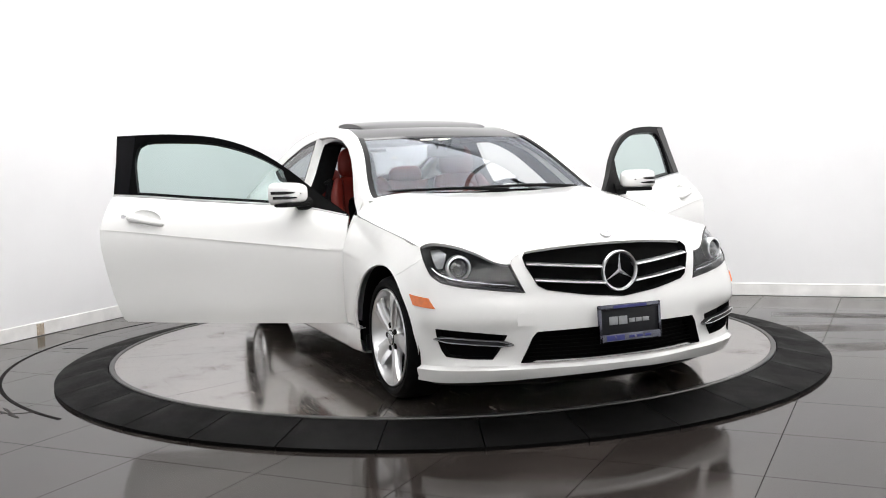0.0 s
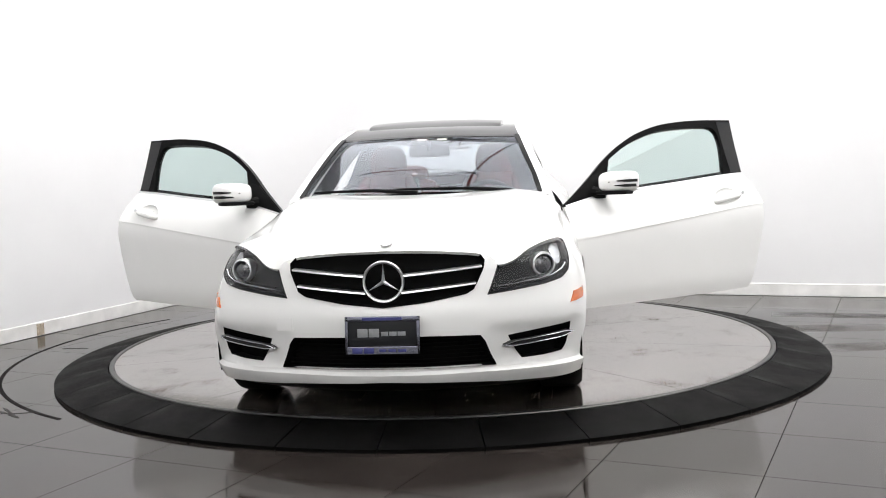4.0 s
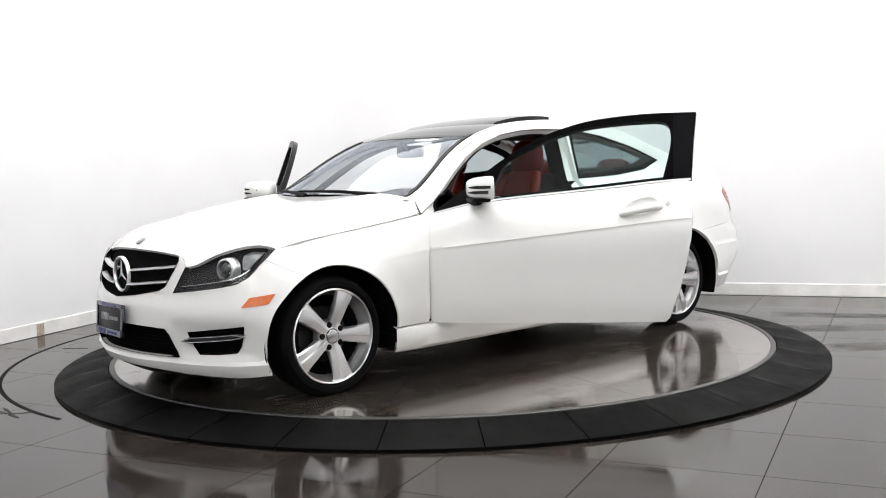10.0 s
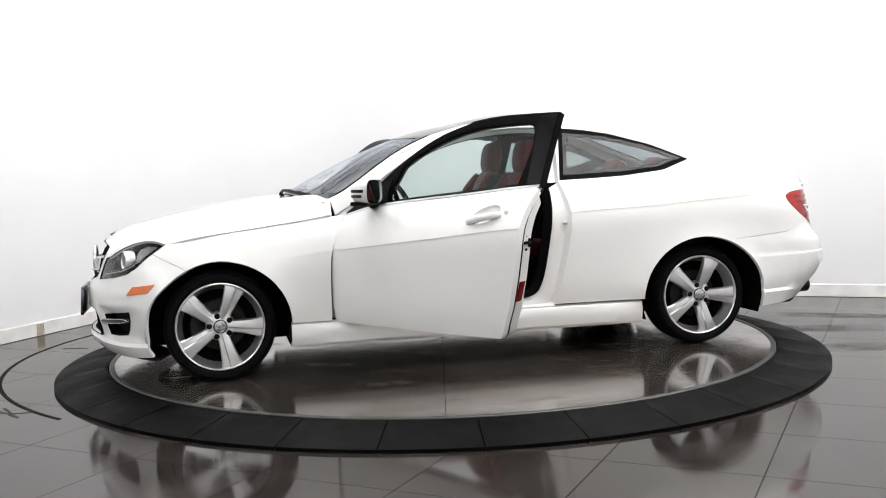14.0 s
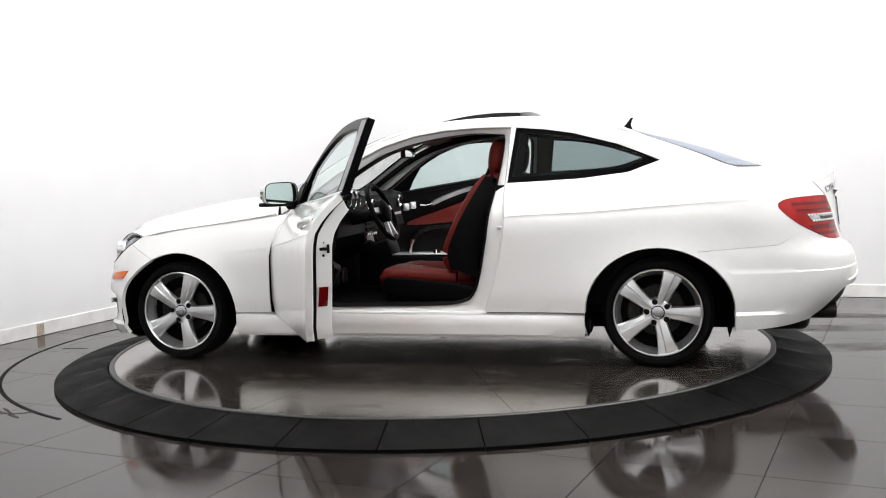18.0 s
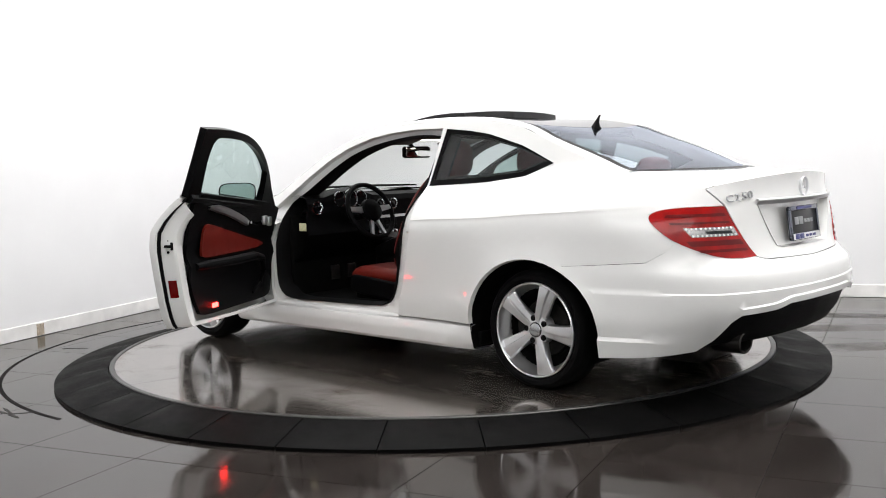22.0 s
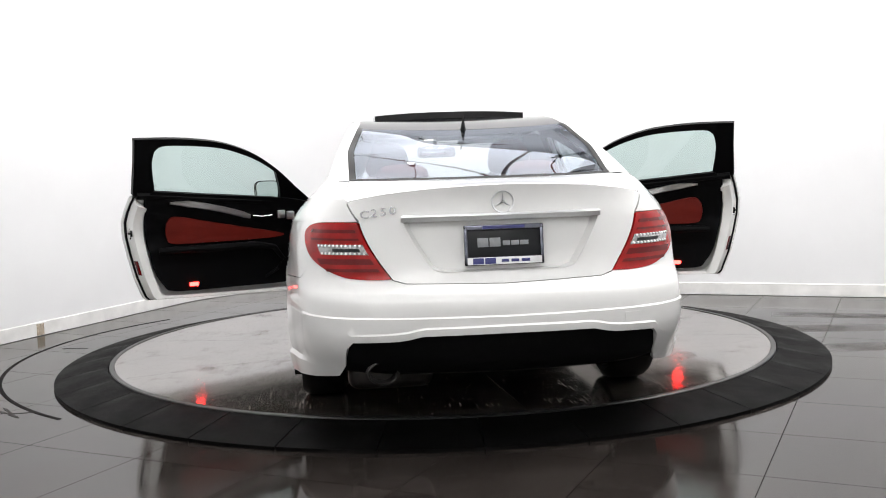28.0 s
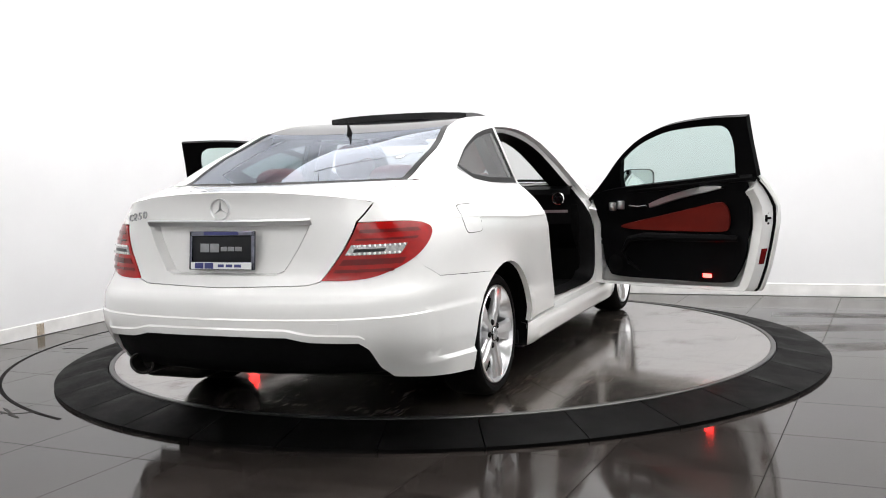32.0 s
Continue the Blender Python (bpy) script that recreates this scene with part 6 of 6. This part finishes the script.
for x, y in ((-1.30, 1.48), (0.70, 0.895)):
    part("hanger", Shape().tube([(x, y, 3.69), (x, y, 4.03)], 0.004, 6), RIG_DARK, rail_bar)
part("hook", Shape().tube(crom([(-0.80, 1.32, 3.70), (-0.79, 1.30, 3.58), (-0.74, 1.27, 3.52), (-0.69, 1.26, 3.55)], 4), 0.007, 6), RIG_DARK, rail_bar)
pend = tagged(new("pendant_lamp"), "small dark pendant lamp with a lit white bulb", "lamp")
part("cord", Shape().tube([(-0.36, 1.17, 4.03), (-0.36, 1.04, 3.72)], 0.005, 6), RIG_DARK, pend)
part("shade", Shape().lathe([(0.012, 0.10), (0.03, 0.09), (0.055, 0.03), (0.06, 0.0), (0.052, 0.0), (0.02, 0.07)], Matrix.Translation((-0.36, 1.02, 3.63)) @ Matrix.Rotation(math.pi / 2, 4, "X"), 20), RIG_DARK, pend)
part("bulb", Shape().lathe([(0.0001, -0.035), (0.03, -0.025), (0.042, 0.0), (0.03, 0.03), (0.012, 0.05)], Matrix.Translation((-0.36, 1.02, 3.625)) @ Matrix.Rotation(math.pi / 2, 4, "X"), 16), glow("lit_bulb", (1.0, 0.95, 0.88), 14.0), pend)
for c0, ends in (((0.29, 2.50, 3.70), ((-0.15, 2.55, 3.66), (0.82, 2.38, 3.68), (0.10, 2.36, 3.70))), ((1.48, 1.72, 3.70), ((2.15, 2.10, 3.66), (1.95, 2.02, 3.78), (1.62, 2.10, 3.84), (1.36, 1.55, 3.62)))):
    fx = tagged(new("ceiling_fixture"), "dark ceiling fixture with thin spread arms", "fixture", group="ceiling fixtures")
    part("stem", Shape().tube([c0, (c0[0], c0[1], 4.03)], 0.010, 8), RIG_DARK, fx)
    part("boss", Shape().box(c0, (0.10, 0.08, 0.07), 0.015), RIG_DARK, fx)
    for e in ends:
        part("arm", Shape().tube([c0, e], [0.020, 0.015], 8), RIG_DARK, fx)

# floor of polished tiles
def vary_by_piece(m, amount):
    """Each piece a little lighter or darker than the next."""
    t = m.node_tree
    b = t.nodes["Principled BSDF"]
    src = b.inputs["Base Color"].links[0].from_socket
    oi = t.nodes.new("ShaderNodeObjectInfo")
    r = t.nodes.new("ShaderNodeMapRange")
    r.inputs[3].default_value, r.inputs[4].default_value = 1 - amount, 1 + amount
    t.links.new(oi.outputs["Random"], r.inputs[0])
    v = t.nodes.new("ShaderNodeVectorMath")
    v.operation = "SCALE"
    t.links.new(src, v.inputs[0])
    t.links.new(r.outputs[0], v.inputs["Scale"])
    t.links.new(v.outputs[0], b.inputs["Base Color"])
    return m


TILE = mat("polished_grey_tile", (0.0262, 0.0220, 0.0200), 0.090, noise_scale=2.0, vary=0.34, rough_vary=0.065, bump=0.03, bump_scale=30, spec=0.29)
vary_by_piece(TILE, 0.22)
GROUT = mat("dark_grout", (0.012, 0.011, 0.010), 0.9, noise_scale=30, vary=0.3)
g = Shape().box(at(RX / 2, RY / 2, -0.03), (RX + 0.3, RY + 0.3, 0.05), 0.0, Matrix.Rotation(TURN, 3, "Z"))
floor = tagged(part("floor", g, GROUT), "polished grey tile floor with thin dark joints and scuffs", "floor", kind="structure")
TA = radians(64.6)
T1, T2 = Vector((math.cos(TA), math.sin(TA), 0)), Vector((math.sin(TA), -math.cos(TA), 0))
tm = Shape()
tm.box((0, 0, -0.004), (0.5900, 0.6010, 0.008), 0.0)
me0 = None
for i in range(-22, 14):
    for j in range(-14, 20):
        c = T1 * (-0.22 + 0.594 * (i + 0.5)) + T2 * (1.018 + 0.605 * (j + 0.5))
        d = c - CORNER
        a, b = d.dot(E1), -d.dot(E2)
        if not (-0.40 < a < RX + 0.40 and -0.40 < b < RY + 0.40) or math.hypot(max(CR - a, 0), max(CR - b, 0)) > CR + 0.42:
            continue
        place = Matrix.Translation(c) @ Matrix.Rotation(TA, 4, "Z")
        if min(a, b, RX - a, RY - b) < 0.45 or me0 is None:
            # tiles at the walls are cut to fit
            bm = bmesh.new()
            bmesh.ops.create_cube(bm, size=1)
            bmesh.ops.transform(bm, matrix=Matrix.Translation((0, 0, -0.004)) @ Matrix.Diagonal((0.5900, 0.6010, 0.008, 1)), verts=bm.verts)
            back = place.inverted()
            for (pa, pb), nrm in (((0, 0), -E1), ((0, 0), E2), ((RX, 0), E1), ((0, RY), -E2)):
                bmesh.ops.bisect_plane(bm, geom=bm.verts[:] + bm.edges[:] + bm.faces[:], plane_co=back @ at(pa, pb), plane_no=back.to_3x3() @ nrm, clear_outer=True)
            bm.verts.index_update()
            cut = Shape().add([v.co for v in bm.verts], [[v.index for v in f.verts] for f in bm.faces]) if bm.faces else None
            bm.free()
            if cut is None:
                continue
        if min(a, b, RX - a, RY - b) < 0.45:
            ob = part("tile", cut, TILE, floor)
        elif me0 is None:
            ob = part("tile", tm, TILE, floor)
            me0 = ob.data
        else:
            ob = new("tile", me0)
            ob.parent = floor
        ob.matrix_basis = place
# dark arc left on the floor
gm = Shape()
CA, RA = Vector((-0.486, 0.222, 0)), 2.25
rows = []
for a in np.linspace(radians(140), radians(232), 60):
    rows.append([(CA.x + r * math.cos(a), CA.y + r * math.sin(a), 0.0015) for r in (RA - 0.011, RA + 0.011)])
gm.grid(rows, flip=True)
tagged(part("floor_groove", gm, mat("dark_groove", (0.006, 0.005, 0.005), 0.8, spec=0.1, noise_scale=25, vary=0.4)), "thin dark circular cut in the floor tiles", "floor mark", kind="structure")


# small cracks in the floor and stains at its edge
random.seed(5)


def crack(name, pts, w, label, material):
    m = Shape()
    P = crom([(*p, 0) for p in pts], 6)
    rows = []
    for i, p in enumerate(P):
        d = P[min(i + 1, len(P) - 1)] - P[max(i - 1, 0)]
        n = np.array([-d[1], d[0], 0]) / max(np.hypot(d[0], d[1]), 1e-6)
        k = w * (0.4 + 0.8 * random.random()) * min(1, (i + 0.4) / 3, (len(P) - i - 0.6) / 3)
        rows.append([p + n * k + [0, 0, 0.0012], p - n * k + [0, 0, 0.0012]])
    m.grid(rows, flip=True)
    tagged(part(name, m, material), label, "floor mark", kind="structure")


RUST = mat("brown_stain", (0.38, 0.32, 0.25), 0.8, noise_scale=60, vary=0.4)


def soft(m, lo, hi, top):
    """Lets a stain fade out to its edges and break up."""
    t = m.node_tree
    b = t.nodes["Principled BSDF"]
    co = t.nodes.new("ShaderNodeTexCoord")
    sp = t.nodes.new("ShaderNodeSeparateXYZ")
    t.links.new(co.outputs["Generated"], sp.inputs[0])
    last = None
    for ax in (0, 1):
        sub = t.nodes.new("ShaderNodeMath")
        sub.operation, sub.inputs[0].default_value = "SUBTRACT", 1.0
        t.links.new(sp.outputs[ax], sub.inputs[1])
        mul = t.nodes.new("ShaderNodeMath")
        mul.operation = "MULTIPLY"
        t.links.new(sp.outputs[ax], mul.inputs[0])
        t.links.new(sub.outputs[0], mul.inputs[1])
        x4 = t.nodes.new("ShaderNodeMath")
        x4.operation, x4.inputs[1].default_value, x4.use_clamp = "MULTIPLY", 4.0, True
        t.links.new(mul.outputs[0], x4.inputs[0])
        if last:
            both = t.nodes.new("ShaderNodeMath")
            both.operation = "MULTIPLY"
            t.links.new(last.outputs[0], both.inputs[0])
            t.links.new(x4.outputs[0], both.inputs[1])
            last = both
        else:
            last = x4
    n = t.nodes.new("ShaderNodeTexNoise")
    n.inputs["Scale"].default_value, n.inputs["Detail"].default_value = 7.0, 8
    t.links.new(co.outputs["Object"], n.inputs["Vector"])
    r = t.nodes.new("ShaderNodeMapRange")
    r.inputs[1].default_value, r.inputs[2].default_value, r.inputs[4].default_value = lo, hi, top
    t.links.new(n.outputs[0], r.inputs[0])
    al = t.nodes.new("ShaderNodeMath")
    al.operation = "MULTIPLY"
    t.links.new(last.outputs[0], al.inputs[0])
    t.links.new(r.outputs[0], al.inputs[1])
    t.links.new(al.outputs[0], b.inputs["Alpha"])
    return m


GROOVE = mat("dark_cut", (0.012, 0.010, 0.009), 0.7, noise_scale=30, vary=0.4)
crack("floor_crack", [(-2.32, -1.30), (-2.20, -1.39), (-2.13, -1.40), (-2.05, -1.372)], 0.011, "dark ragged crack across a floor tile", GROOVE)
crack("floor_crack", [(-2.27, -1.27), (-2.20, -1.36), (-2.16, -1.43), (-2.09, -1.50)], 0.010, "dark ragged crack across a floor tile", GROOVE)
crack("floor_crack", [(-2.62, 0.45), (-2.54, 0.45), (-2.43, 0.43)], 0.016, "short dark crack beside the circular cut", GROOVE)
FADED = soft(mat("faded_brown_smear", (0.03, 0.022, 0.017), 0.6, noise_scale=14, vary=0.4), 0.3, 0.6, 0.6)
for x0, y0, lx, ly, rz in ((2.45, 0.27, 1.1, 0.30, -6), (2.55, -0.42, 0.6, 0.28, 0), (2.9, 0.75, 1.0, 0.25, -20)):
    m = Shape().grid([[(a, b, 0) for b in np.linspace(-ly / 2, ly / 2, 5)] for a in np.linspace(-lx / 2, lx / 2, 9)], flip=True)
    ob = tagged(part("floor_stain", m, FADED), "faded brown smear on the floor tiles", "floor stain", kind="structure")
    ob.matrix_basis = pose(x0, y0, 0.0012, 0, 0, rz)
for px, py, w in ((-2.60, 0.88, 0.075), (-2.83, 0.46, 0.05)):
    d = Vector((px, py, 0)) - CORNER
    b0 = -d.dot(E2)
    m = Shape().grid([[at(0.0165, b0 + w * k, z) for k in (-0.5, 0.0, 0.5)] for z in (0.006, 0.05, 0.092)])
    tagged(part("baseboard_stain", m, RUST), "brown stain on the white baseboard", "stain", kind="structure")



# ---- turning ----
def motions():
    """The deck turns clockwise seen from above and carries the car."""
    turn = [(0.0, -66.98), (2.0, -81.50), (3.5, -92.59), (5.5, -107.04), (7.0, -118.25), (9.0, -132.79), (11.0, -146.59), (13.0, -160.34), (14.5, -170.07), (16.5, -183.06),
            (18.0, -194.20), (20.0, -208.93), (22.0, -223.03), (23.0, -230.18), (24.0, -236.62), (25.0, -242.83), (25.5, -245.55), (27.5, -260.36), (29.0, -271.64),
            (30.5, -282.46), (32.0, -293.05)]
    walk(deck, [(t, pose(0, 0, DECK, 0, 0, a)) for t, a in turn])
    walk(car, [(t, pose(0, 0, DECK, 0, 0, a) @ Matrix.Translation((0.0057, -0.0206, 0))) for t, a in turn])


motions()
